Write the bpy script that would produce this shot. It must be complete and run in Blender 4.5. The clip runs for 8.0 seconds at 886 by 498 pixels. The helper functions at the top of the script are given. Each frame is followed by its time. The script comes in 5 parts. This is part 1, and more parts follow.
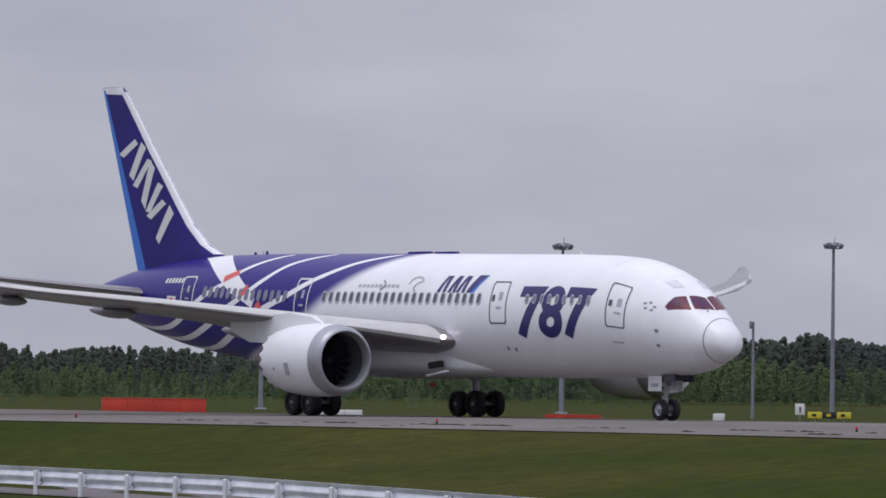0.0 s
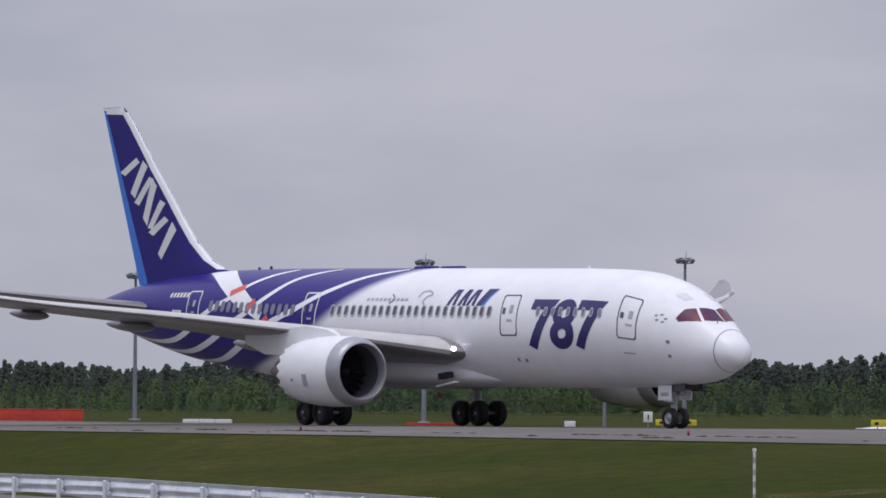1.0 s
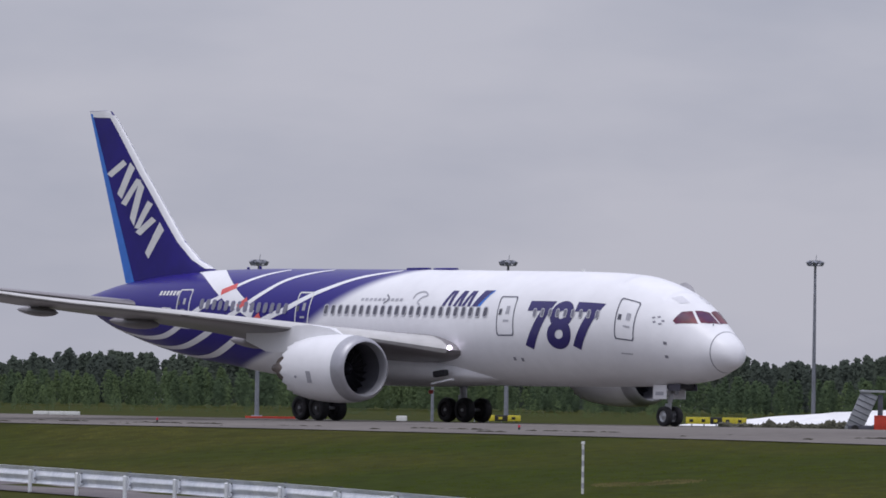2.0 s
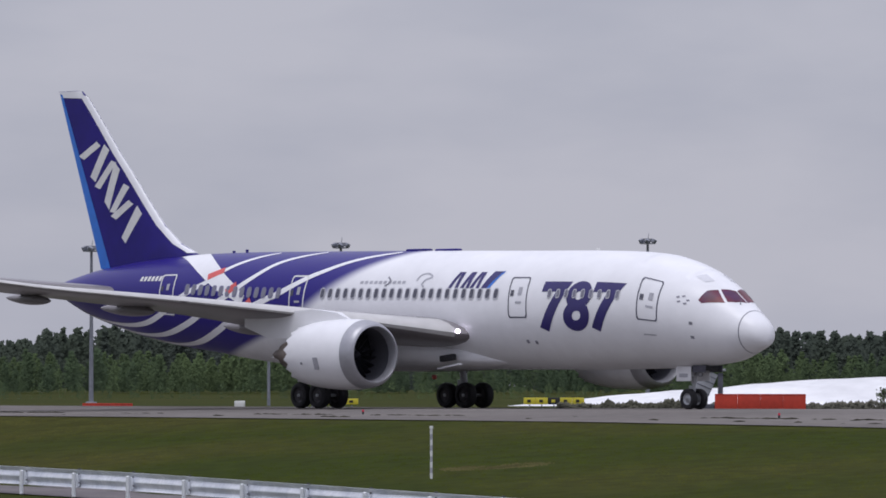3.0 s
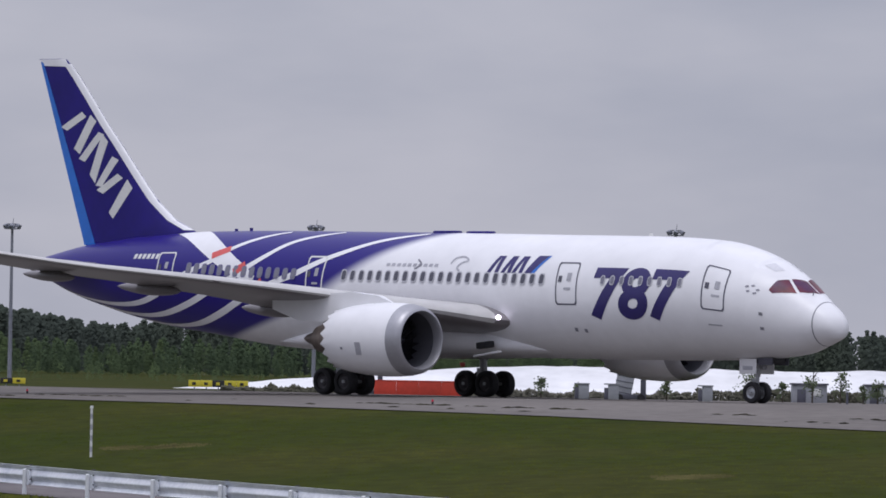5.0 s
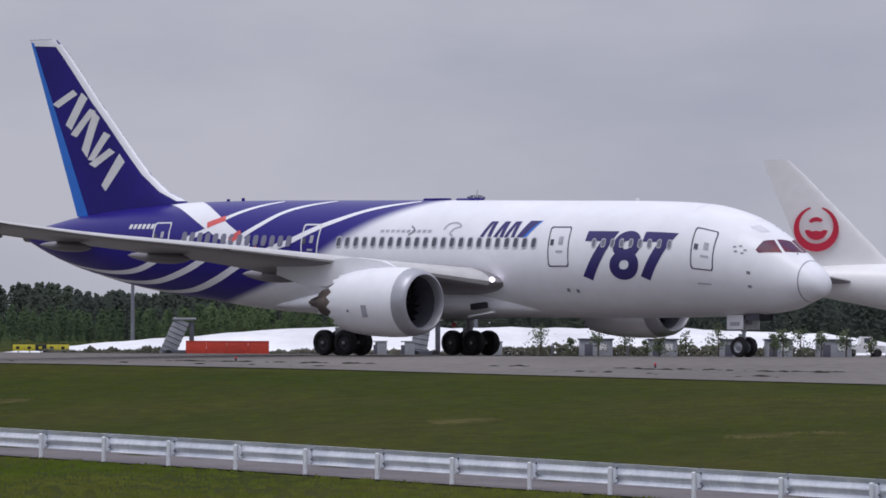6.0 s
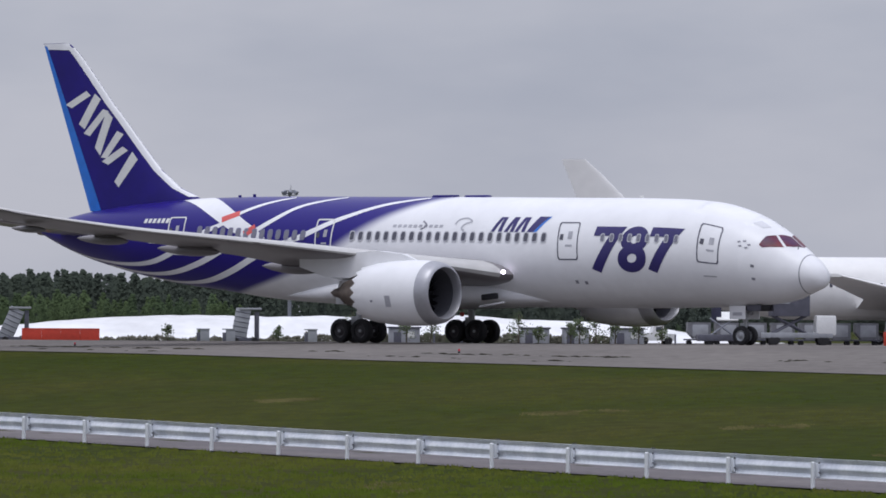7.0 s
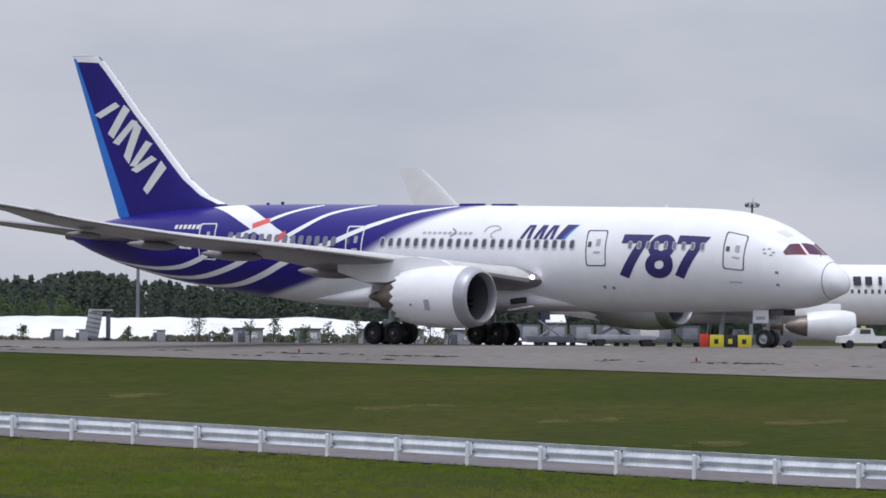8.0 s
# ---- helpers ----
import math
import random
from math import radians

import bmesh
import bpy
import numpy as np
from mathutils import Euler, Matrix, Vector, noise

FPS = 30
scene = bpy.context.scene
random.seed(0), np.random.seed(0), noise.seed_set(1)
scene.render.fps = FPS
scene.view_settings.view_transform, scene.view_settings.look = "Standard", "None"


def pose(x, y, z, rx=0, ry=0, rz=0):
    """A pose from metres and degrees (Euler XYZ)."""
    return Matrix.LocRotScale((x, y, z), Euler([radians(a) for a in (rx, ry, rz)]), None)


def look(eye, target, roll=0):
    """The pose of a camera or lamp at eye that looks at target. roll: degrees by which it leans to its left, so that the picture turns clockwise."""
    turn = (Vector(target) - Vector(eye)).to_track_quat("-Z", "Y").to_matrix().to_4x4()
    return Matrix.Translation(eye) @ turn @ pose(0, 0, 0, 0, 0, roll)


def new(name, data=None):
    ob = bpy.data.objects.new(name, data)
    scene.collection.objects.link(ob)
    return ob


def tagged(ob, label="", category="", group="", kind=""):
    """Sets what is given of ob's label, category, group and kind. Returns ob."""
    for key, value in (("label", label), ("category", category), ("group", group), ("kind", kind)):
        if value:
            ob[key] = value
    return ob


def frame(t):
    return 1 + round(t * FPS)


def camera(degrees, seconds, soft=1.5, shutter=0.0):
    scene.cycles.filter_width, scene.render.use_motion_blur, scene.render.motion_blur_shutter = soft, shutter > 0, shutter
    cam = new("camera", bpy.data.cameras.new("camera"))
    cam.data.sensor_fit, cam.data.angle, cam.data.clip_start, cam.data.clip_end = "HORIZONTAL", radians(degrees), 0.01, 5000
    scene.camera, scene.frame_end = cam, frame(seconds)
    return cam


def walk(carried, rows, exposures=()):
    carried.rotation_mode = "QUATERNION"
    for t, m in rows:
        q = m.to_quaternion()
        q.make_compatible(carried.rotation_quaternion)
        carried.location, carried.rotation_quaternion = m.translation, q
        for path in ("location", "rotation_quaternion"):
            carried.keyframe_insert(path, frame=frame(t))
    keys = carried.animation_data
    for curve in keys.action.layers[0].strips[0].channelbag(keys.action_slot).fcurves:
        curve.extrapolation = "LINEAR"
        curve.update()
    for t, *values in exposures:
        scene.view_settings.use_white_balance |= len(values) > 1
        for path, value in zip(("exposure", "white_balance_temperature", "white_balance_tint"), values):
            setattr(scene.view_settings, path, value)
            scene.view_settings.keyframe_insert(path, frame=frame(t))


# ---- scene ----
# An airliner taxies past on a raised taxiway; woods, an apron and a parked jet lie beyond it.
cam = camera(7.4734, 8.0, soft=1.7)

EYE = [  # seconds, x, y, z, pan to the right, tilt up, roll
    (0.0, -2.33, 26.48, 1.296, -6.319, 1.199, 0.635),
    (0.5, -0.60, 16.11, 1.162, -5.808, 1.244, 0.277),
    (1.0, 0.49, 4.73, 1.074, -5.235, 1.320, 0.396),
    (1.5, 1.74, -8.61, 1.067, -4.649, 1.341, 0.633),
    (1.7, 1.15, -14.96, 1.033, -4.189, 1.337, 0.863),
    (2.8, 0.52, -21.60, 1.204, -2.486, 1.154, 0.145),
    (3.0, -0.06, -18.28, 1.257, -2.151, 1.140, 0.024),
    (3.5, -0.22, -9.72, 1.324, -1.504, 1.103, -0.330),
    (4.0, 0.21, -6.23, 1.294, -0.922, 1.077, 0.101),
    (4.2, 0.43, -6.06, 1.327, -0.680, 1.074, 0.314),
    (5.3, 1.06, -37.55, 1.181, 0.984, 0.979, 1.077),
    (5.5, 2.06, -44.23, 1.050, 1.201, 0.925, 0.937),
    (6.0, 1.61, -53.91, 0.981, 2.072, 0.743, 0.187),
    (6.5, 0.52, -71.93, 0.937, 2.905, 0.667, 0.314),
    (7.0, -0.33, -84.49, 0.920, 3.706, 0.657, 0.283),
    (7.5, -1.32, -94.12, 0.912, 4.561, 0.674, 0.232),
    (8.0, -1.81, -109.93, 0.898, 5.019, 0.680, 0.474),
]


def eye_row(t, x, y, z, pan, tilt, roll):
    p, q = radians(pan), radians(tilt)
    way = Vector((math.sin(p) * math.cos(q), math.cos(p) * math.cos(q), math.sin(q)))
    return t, look((x, y, z), Vector((x, y, z)) + way * 300, roll)


walk(cam, [eye_row(*r) for r in EYE], [(0.0, 0.0, 6250, 12.5), (4.0, -0.03, 6250, 12), (5.5, -0.04, 6200, 12.5), (6.5, -0.04, 6200, 12), (7.0, 0.04, 6220, 9.5), (7.5, 0.15, 6230, 8), (8.0, 0.28, 6250, 7.5)])

# ---- light ----
SUN_UP, SUN_ROUND = radians(70), radians(205)
world = bpy.data.worlds.new("overcast")
scene.world = world
world.use_nodes = True
wn, wl = world.node_tree.nodes, world.node_tree.links
wn.clear()
w_out = wn.new("ShaderNodeOutputWorld")
w_bg = wn.new("ShaderNodeBackground")
w_sky = wn.new("ShaderNodeTexSky")
w_sky.sky_type, w_sky.sun_disc = "NISHITA", False
w_sky.sun_elevation, w_sky.sun_rotation = SUN_UP, SUN_ROUND
w_co = wn.new("ShaderNodeTexCoord")
w_map = wn.new("ShaderNodeMapping")
w_map.inputs["Scale"].default_value = (10.0, 10.0, 30.0)
w_noise = wn.new("ShaderNodeTexNoise")
w_noise.inputs["Scale"].default_value = 1.15
w_noise.inputs["Detail"].default_value = 5.0
w_noise.inputs["Roughness"].default_value = 0.5
w_ramp = wn.new("ShaderNodeValToRGB")
w_ramp.color_ramp.elements[0].position, w_ramp.color_ramp.elements[0].color = 0.36, (3.85, 3.95, 4.65, 1)
w_ramp.color_ramp.elements[1].position, w_ramp.color_ramp.elements[1].color = 0.64, (4.95, 4.9, 5.45, 1)
w_mix = wn.new("ShaderNodeMix")
w_mix.data_type = "RGBA"
w_mix.inputs["Factor"].default_value = 0.93
wl.new(w_co.outputs["Generated"], w_map.inputs["Vector"])
wl.new(w_map.outputs["Vector"], w_noise.inputs["Vector"])
wl.new(w_noise.outputs["Fac"], w_ramp.inputs["Fac"])
wl.new(w_sky.outputs["Color"], w_mix.inputs["A"])
wl.new(w_ramp.outputs["Color"], w_mix.inputs["B"])
# an overcast sky is brighter towards the zenith
w_sep = wn.new("ShaderNodeSeparateXYZ")
w_up = wn.new("ShaderNodeMapRange")
w_up.inputs["From Min"].default_value, w_up.inputs["From Max"].default_value = 0.1, 1.0
w_up.inputs["To Min"].default_value, w_up.inputs["To Max"].default_value = 1.0, 2.6
w_zen = wn.new("ShaderNodeMix")
w_zen.data_type, w_zen.blend_type = "RGBA", "MULTIPLY"
w_zen.inputs["Factor"].default_value = 1.0
wl.new(w_co.outputs["Generated"], w_sep.inputs[0])
wl.new(w_sep.outputs["Z"], w_up.inputs["Value"])
wl.new(w_mix.outputs["Result"], w_zen.inputs["A"])
wl.new(w_up.outputs[0], w_zen.inputs["B"])
wl.new(w_zen.outputs["Result"], w_bg.inputs["Color"])
w_bg.inputs["Strength"].default_value = 0.1
wl.new(w_bg.outputs["Background"], w_out.inputs["Surface"])

sun_data = bpy.data.lights.new("sun", "SUN")
sun_data.energy, sun_data.angle, sun_data.color = 1.1, radians(25), (1.0, 0.97, 0.93)
sun = new("sun", sun_data)
sun.matrix_world = look((math.sin(SUN_ROUND) * math.cos(SUN_UP) * 90, math.cos(SUN_ROUND) * math.cos(SUN_UP) * 90, math.sin(SUN_UP) * 90), (0, 0, 0))


# ---- materials ----
def material(name, colour, rough=0.5, metal=0.0, vary=0.12, grain=8.0, bump=0.0, second=None, patch=0.6, coat=0.0, emit=0.0, stretch=(1, 1, 1), world_space=False, spec=0.5):
    """A surface with variation at two scales, in metres."""
    m = bpy.data.materials.new(name)
    m.use_nodes = True
    nt = m.node_tree
    n, l = nt.nodes, nt.links
    b = n["Principled BSDF"]
    b.inputs["Roughness"].default_value, b.inputs["Metallic"].default_value = rough, metal
    b.inputs["Coat Weight"].default_value, b.inputs["Specular IOR Level"].default_value = coat, spec
    co = n.new("ShaderNodeNewGeometry") if world_space else n.new("ShaderNodeTexCoord")
    mp = n.new("ShaderNodeMapping")
    mp.inputs["Scale"].default_value = stretch
    l.new(co.outputs["Position" if world_space else "Object"], mp.inputs["Vector"])
    big, fine = n.new("ShaderNodeTexNoise"), n.new("ShaderNodeTexNoise")
    big.inputs["Scale"].default_value, big.inputs["Detail"].default_value = patch, 4
    fine.inputs["Scale"].default_value, fine.inputs["Detail"].default_value = grain, 3
    l.new(mp.outputs[0], big.inputs["Vector"])
    l.new(mp.outputs[0], fine.inputs["Vector"])
    two = second or tuple(c * (1 - 2 * vary) for c in colour)
    mix = n.new("ShaderNodeMix")
    mix.data_type = "RGBA"
    mix.inputs["A"].default_value, mix.inputs["B"].default_value = (*colour, 1), (*two, 1)
    ramp = n.new("ShaderNodeMapRange")
    ramp.inputs["From Min"].default_value, ramp.inputs["From Max"].default_value = 0.38, 0.64
    l.new(big.outputs["Fac"], ramp.inputs["Value"])
    l.new(ramp.outputs[0], mix.inputs["Factor"])
    mul = n.new("ShaderNodeMix")
    mul.data_type, mul.blend_type = "RGBA", "MULTIPLY"
    mul.inputs["Factor"].default_value = 1.0
    fr = n.new("ShaderNodeMapRange")
    fr.inputs["From Min"].default_value, fr.inputs["From Max"].default_value = 0.3, 0.7
    fr.inputs["To Min"].default_value, fr.inputs["To Max"].default_value = 1 - vary, 1 + vary
    l.new(fine.outputs["Fac"], fr.inputs["Value"])
    l.new(mix.outputs["Result"], mul.inputs["A"])
    l.new(fr.outputs[0], mul.inputs["B"])
    l.new(mul.outputs["Result"], b.inputs["Base Color"])
    if bump:
        bp = n.new("ShaderNodeBump")
        bp.inputs["Strength"].default_value, bp.inputs["Distance"].default_value = bump, 0.05
        l.new(fine.outputs["Fac"], bp.inputs["Height"])
        l.new(bp.outputs[0], b.inputs["Normal"])
    if emit:
        l.new(mul.outputs["Result"], b.inputs["Emission Color"])
        b.inputs["Emission Strength"].default_value = emit
    return m


M_GRASS = material("grass", (0.027, 0.037, 0.004), 0.95, vary=0.2, grain=0.9, patch=0.045, second=(0.042, 0.043, 0.008), stretch=(1, 1, 1), world_space=True, spec=0.04)
M_BLADE = material("grass_blades", (0.034, 0.046, 0.005), 0.9, vary=0.2, grain=0.9, patch=0.045, second=(0.058, 0.058, 0.013), world_space=True, spec=0.04)
# brighter green than the slope's grass, for the verge only
M_VERGE = material("bright_verge_grass", (0.042, 0.062, 0.005), 0.9, vary=0.25, grain=1.1, patch=0.12, second=(0.062, 0.068, 0.012), world_space=True, spec=0.04)
M_STRAW = material("dry_straw", (0.088, 0.080, 0.030), 0.9, vary=0.2, grain=2.0, spec=0.04)
M_ASPHALT = material("taxiway_asphalt", (0.142, 0.130, 0.122), 0.92, vary=0.14, grain=1.3, patch=0.05, second=(0.178, 0.163, 0.152), bump=0.2, world_space=True, spec=0.04)
M_ROAD = material("perimeter_asphalt", (0.14, 0.128, 0.132), 0.9, vary=0.15, grain=3, patch=0.2, second=(0.17, 0.155, 0.155), bump=0.2, world_space=True, spec=0.04)
M_WEED = material("dry_weeds", (0.05, 0.045, 0.03), 0.9, vary=0.3, grain=3, spec=0.04)
M_ZINC = material("galvanised_steel", (0.84, 0.86, 0.90), 0.36, 0.25, vary=0.07, grain=6, patch=0.8, second=(0.66, 0.69, 0.75))
M_POST = material("post_steel", (0.76, 0.78, 0.80), 0.5, 0.1, vary=0.08, grain=6, patch=0.8)
M_BOLT = material("dark_bolt", (0.08, 0.08, 0.09), 0.5, 0.5)
M_WHITE = material("white_aircraft_paint", (0.80, 0.80, 0.82), 0.3, vary=0.025, grain=1.4, patch=0.25, spec=0.28)
M_BLUE = material("deep_blue_paint", (0.015, 0.007, 0.175), 0.42, vary=0.08, grain=1.4, patch=0.25, spec=0.3)
M_LIGHTBLUE = material("bright_blue_paint", (0.015, 0.16, 0.62), 0.3, vary=0.06, grain=1.5, coat=0.3)
M_INK = material("dark_blue_numerals", (0.030, 0.022, 0.135), 0.35, vary=0.06, grain=2)
M_RED = material("red_paint", (0.68, 0.10, 0.09), 0.4, vary=0.06, grain=3)
M_GREYWING = material("grey_wing_paint", (0.215, 0.20, 0.21), 0.35, vary=0.05, grain=1.2, patch=0.3, coat=0.2)
M_LIP = material("bare_intake_metal", (0.40, 0.40, 0.43), 0.42, 0.5, vary=0.05, grain=4)
# near-black that stands in for the shade inside openings
M_DARK = material("hollow_shade_black", (0.02, 0.02, 0.025), 0.6, vary=0.2)
M_FAN = material("fan_blade_titanium", (0.035, 0.035, 0.045), 0.4, 0.7, vary=0.1)
M_DUCT = material("dark_intake_lining", (0.09, 0.09, 0.105), 0.5, vary=0.08)
M_HOT = material("heat_stained_metal", (0.23, 0.19, 0.165), 0.45, 0.7, vary=0.15, grain=3)
M_RUBBER = material("tyre_rubber", (0.022, 0.021, 0.024), 0.75, vary=0.2, grain=9)
M_HUB = material("wheel_hub_grey", (0.45, 0.46, 0.48), 0.4, 0.4, vary=0.1)
# main wheel hubs are much darker than the nose wheel hubs
M_HUBDARK = material("dark_main_hub", (0.07, 0.065, 0.07), 0.6, vary=0.1)
M_SLAT = material("pale_slat_metal", (0.52, 0.51, 0.50), 0.35, vary=0.05, grain=1.5)
M_STRUT = material("gear_strut_grey", (0.42, 0.43, 0.45), 0.4, 0.3, vary=0.1)
M_PANE = material("cabin_window_dark", (0.06, 0.06, 0.085), 0.12, vary=0.1, coat=0.5)
M_PANESOFT = material("cabin_window_mid_grey", (0.20, 0.20, 0.25), 0.2, vary=0.1)
M_PANERIM = material("window_rim_grey", (0.50, 0.50, 0.54), 0.4, vary=0.06)
M_BLUERIM = material("window_rim_on_blue", (0.16, 0.155, 0.27), 0.4, vary=0.06)
M_SCREEN = material("cockpit_glass_reddish", (0.15, 0.035, 0.048), 0.3, vary=0.3, grain=1.2, patch=0.9, second=(0.085, 0.035, 0.085), spec=0.15)
M_LINE = material("door_outline_dark", (0.07, 0.07, 0.11), 0.5)
M_FADE = material("pale_grey_marking", (0.42, 0.42, 0.46), 0.5)
M_PATCH = material("pale_hatch_paint", (0.66, 0.66, 0.69), 0.4, vary=0.05)
M_SEAM = material("panel_seam_grey", (0.24, 0.24, 0.28), 0.5)
M_LAMP = material("landing_light_glow", (0.95, 0.85, 1.0), 0.3, vary=0.0, emit=6.0)
M_MAST = material("mast_grey_steel", (0.25, 0.26, 0.30), 0.55, 0.3, vary=0.1, grain=3)
M_BARRIER = material("red_barrier_panel", (0.60, 0.055, 0.030), 0.7, vary=0.10, grain=4, patch=0.5)
M_YELLOW = material("yellow_sign_face", (0.66, 0.56, 0.04), 0.5, vary=0.05)
M_BLACK = material("black_marking", (0.02, 0.02, 0.02), 0.6)
M_SIGNWHITE = material("white_sign_face", (0.72, 0.72, 0.70), 0.5, vary=0.04)
M_SNOW = material("old_snow", (0.78, 0.78, 0.79), 0.9, vary=0.06, grain=0.8, patch=0.12, second=(0.66, 0.66, 0.67), bump=0.4, world_space=True, spec=0.04)
# leaf colours greyed and kept close together to stand in for distance haze
M_LEAF = material("haze_greyed_conifer_foliage", (0.040, 0.049, 0.041), 0.95, vary=0.12, grain=0.3, patch=0.03, second=(0.044, 0.055, 0.040), world_space=True, spec=0.04)
M_SPRING = material("fresh_spring_foliage", (0.060, 0.084, 0.036), 0.95, vary=0.25, grain=0.25, patch=0.03, second=(0.040, 0.058, 0.032), world_space=True, spec=0.04)
M_SHRUB = material("shrub_foliage", (0.085, 0.105, 0.058), 0.9, vary=0.3, grain=1.2, patch=0.2, spec=0.04)
M_HEDGE = material("grey_green_scrub", (0.078, 0.077, 0.057), 0.95, vary=0.2, grain=0.8, patch=0.15, second=(0.115, 0.11, 0.09), world_space=True, spec=0.04)
M_BARK = material("bark", (0.10, 0.085, 0.07), 0.9, vary=0.2, spec=0.04)
M_GREYBOX = material("grey_container_metal", (0.36, 0.37, 0.40), 0.55, 0.2, vary=0.1, grain=2)
M_CRATE = material("dark_container_alloy", (0.20, 0.20, 0.22), 0.5, 0.3, vary=0.15, grain=2)
M_DARKBOX = material("dark_machine_paint", (0.10, 0.10, 0.13), 0.6, vary=0.15, grain=2)
M_TRUCK = material("white_vehicle_paint", (0.74, 0.74, 0.74), 0.35, vary=0.05, coat=0.3)
M_GLASS = material("vehicle_glass", (0.05, 0.06, 0.07), 0.1, coat=0.5)
M_MARK = material("crimson_tail_marking", (0.55, 0.015, 0.05), 0.4, vary=0.05)
M_NAVY = material("navy_cloth", (0.03, 0.03, 0.06), 0.8)
M_TAILGREY = material("pale_airliner_white", (0.80, 0.79, 0.78), 0.35, vary=0.03, grain=1, patch=0.2)


# ---- building helpers ----
def mesh_of(name, bm, mat, smooth=True):
    bmesh.ops.recalc_face_normals(bm, faces=bm.faces[:])
    me = bpy.data.meshes.new(name)
    bm.to_mesh(me)
    bm.free()
    for mm in (mat if isinstance(mat, (list, tuple)) else [mat]):
        me.materials.append(mm)
    if smooth:
        me.polygons.foreach_set("use_smooth", [True] * len(me.polygons))
        me.set_sharp_from_angle(angle=radians(38))
    return me


def part(name, bm, mat, parent=None, label="", at=None):
    ob = new(name, mesh_of(name, bm, mat) if isinstance(bm, bmesh.types.BMesh) else bm)
    if parent:
        ob.parent = parent
    if at is not None:
        ob.matrix_basis = at
    return tagged(ob, label)


def empty(name, m=Matrix()):
    ob = new(name)
    ob.matrix_basis = m
    return ob


def box(size, at=(0, 0, 0), bevel=0.0, bm=None, turn=None):
    bm = bm or bmesh.new()
    m = Matrix.Translation(at) @ (turn or Matrix()) @ Matrix.Diagonal((*size, 1))
    made = bmesh.ops.create_cube(bm, size=1, matrix=m)["verts"]
    if bevel:
        edges = list({e for v in made for e in v.link_edges})
        bmesh.ops.bevel(bm, geom=edges, offset=bevel, segments=2, affect="EDGES", profile=0.6)
    return bm


def rod(a, b, r1, r2=None, seg=12, bm=None):
    bm = bm or bmesh.new()
    a, b = Vector(a), Vector(b)
    d = b - a
    m = Matrix.Translation((a + b) / 2) @ d.to_track_quat("Z", "Y").to_matrix().to_4x4()
    bmesh.ops.create_cone(bm, cap_ends=True, segments=seg, radius1=r1, radius2=r1 if r2 is None else r2, depth=d.length, matrix=m)
    return bm


def loft(rings, close=True, caps=(False, False), bm=None):
    """A skin through rings of points that all have the same length."""
    bm = bm or bmesh.new()
    vs = [[bm.verts.new(p) for p in r] for r in rings]
    k = len(vs[0])
    for a, b in zip(vs, vs[1:]):
        for i in range(k if close else k - 1):
            bm.faces.new((a[i], a[(i + 1) % k], b[(i + 1) % k], b[i]))
    if caps[0]:
        bm.faces.new(list(reversed(vs[0])))
    if caps[1]:
        bm.faces.new(vs[-1])
    return bm


def lathe(profile, seg=40, axis="x", centre=(0, 0, 0), bm=None, caps=(False, False)):
    """Profile of (along, radius), turned about an axis."""
    rings = []
    for s, r in profile:
        ring = []
        for i in range(seg):
            w = 2 * math.pi * i / seg
            c, d = r * math.cos(w), r * math.sin(w)
            p = {"x": (s, c, d), "y": (c, s, d), "z": (c, d, s)}[axis]
            ring.append(Vector(p) + Vector(centre))
        rings.append(ring)
    return loft(rings, True, caps, bm)


def spline(xs, ys, x):
    """Smooth monotone interpolation through a short table."""
    i = int(np.clip(np.searchsorted(xs, x) - 1, 0, len(xs) - 2))
    h = xs[i + 1] - xs[i]
    t = min(max((x - xs[i]) / h, 0), 1)

    def slope(j):
        if j == 0 or j == len(xs) - 1:
            k = min(j, len(xs) - 2)
            return (ys[k + 1] - ys[k]) / (xs[k + 1] - xs[k])
        d0, d1 = (ys[j] - ys[j - 1]) / (xs[j] - xs[j - 1]), (ys[j + 1] - ys[j]) / (xs[j + 1] - xs[j])
        return 0 if d0 * d1 <= 0 else 2 * d0 * d1 / (d0 + d1)
    m0, m1 = slope(i) * h, slope(i + 1) * h
    return ((2 * t**3 - 3 * t**2 + 1) * ys[i] + (t**3 - 2 * t**2 + t) * m0 + (-2 * t**3 + 3 * t**2) * ys[i + 1] + (t**3 - t**2) * m1)


# ---- ground ----
ORIGIN, ALONG, ACROSS = np.array((12.0, 293.0)), np.array((0.688, -0.7257)), np.array((-0.7257, -0.688))
RAIL_A, RAIL_DIR, RAIL_OUT = np.array((-36.6, 265.9)), np.array((0.485, -0.8745)), np.array((0.8745, 0.485))


def edge_height(s):
    return np.interp(s, [-200, -60, -30, 0, 18, 33, 57, 80, 100, 200], [-0.25, -0.28, -0.31, -0.40, -0.55, -0.77, -1.08, -1.42, -1.65, -2.1])


def rail_height(r):
    """Height of the ground along the guardrail."""
    return np.interp(r, [-200, -25, 0, 30, 60, 80, 104, 131, 145, 300], [-2.9, -2.85, -2.87, -3.17, -3.64, -3.89, -4.23, -4.62, -4.79, -5.4])


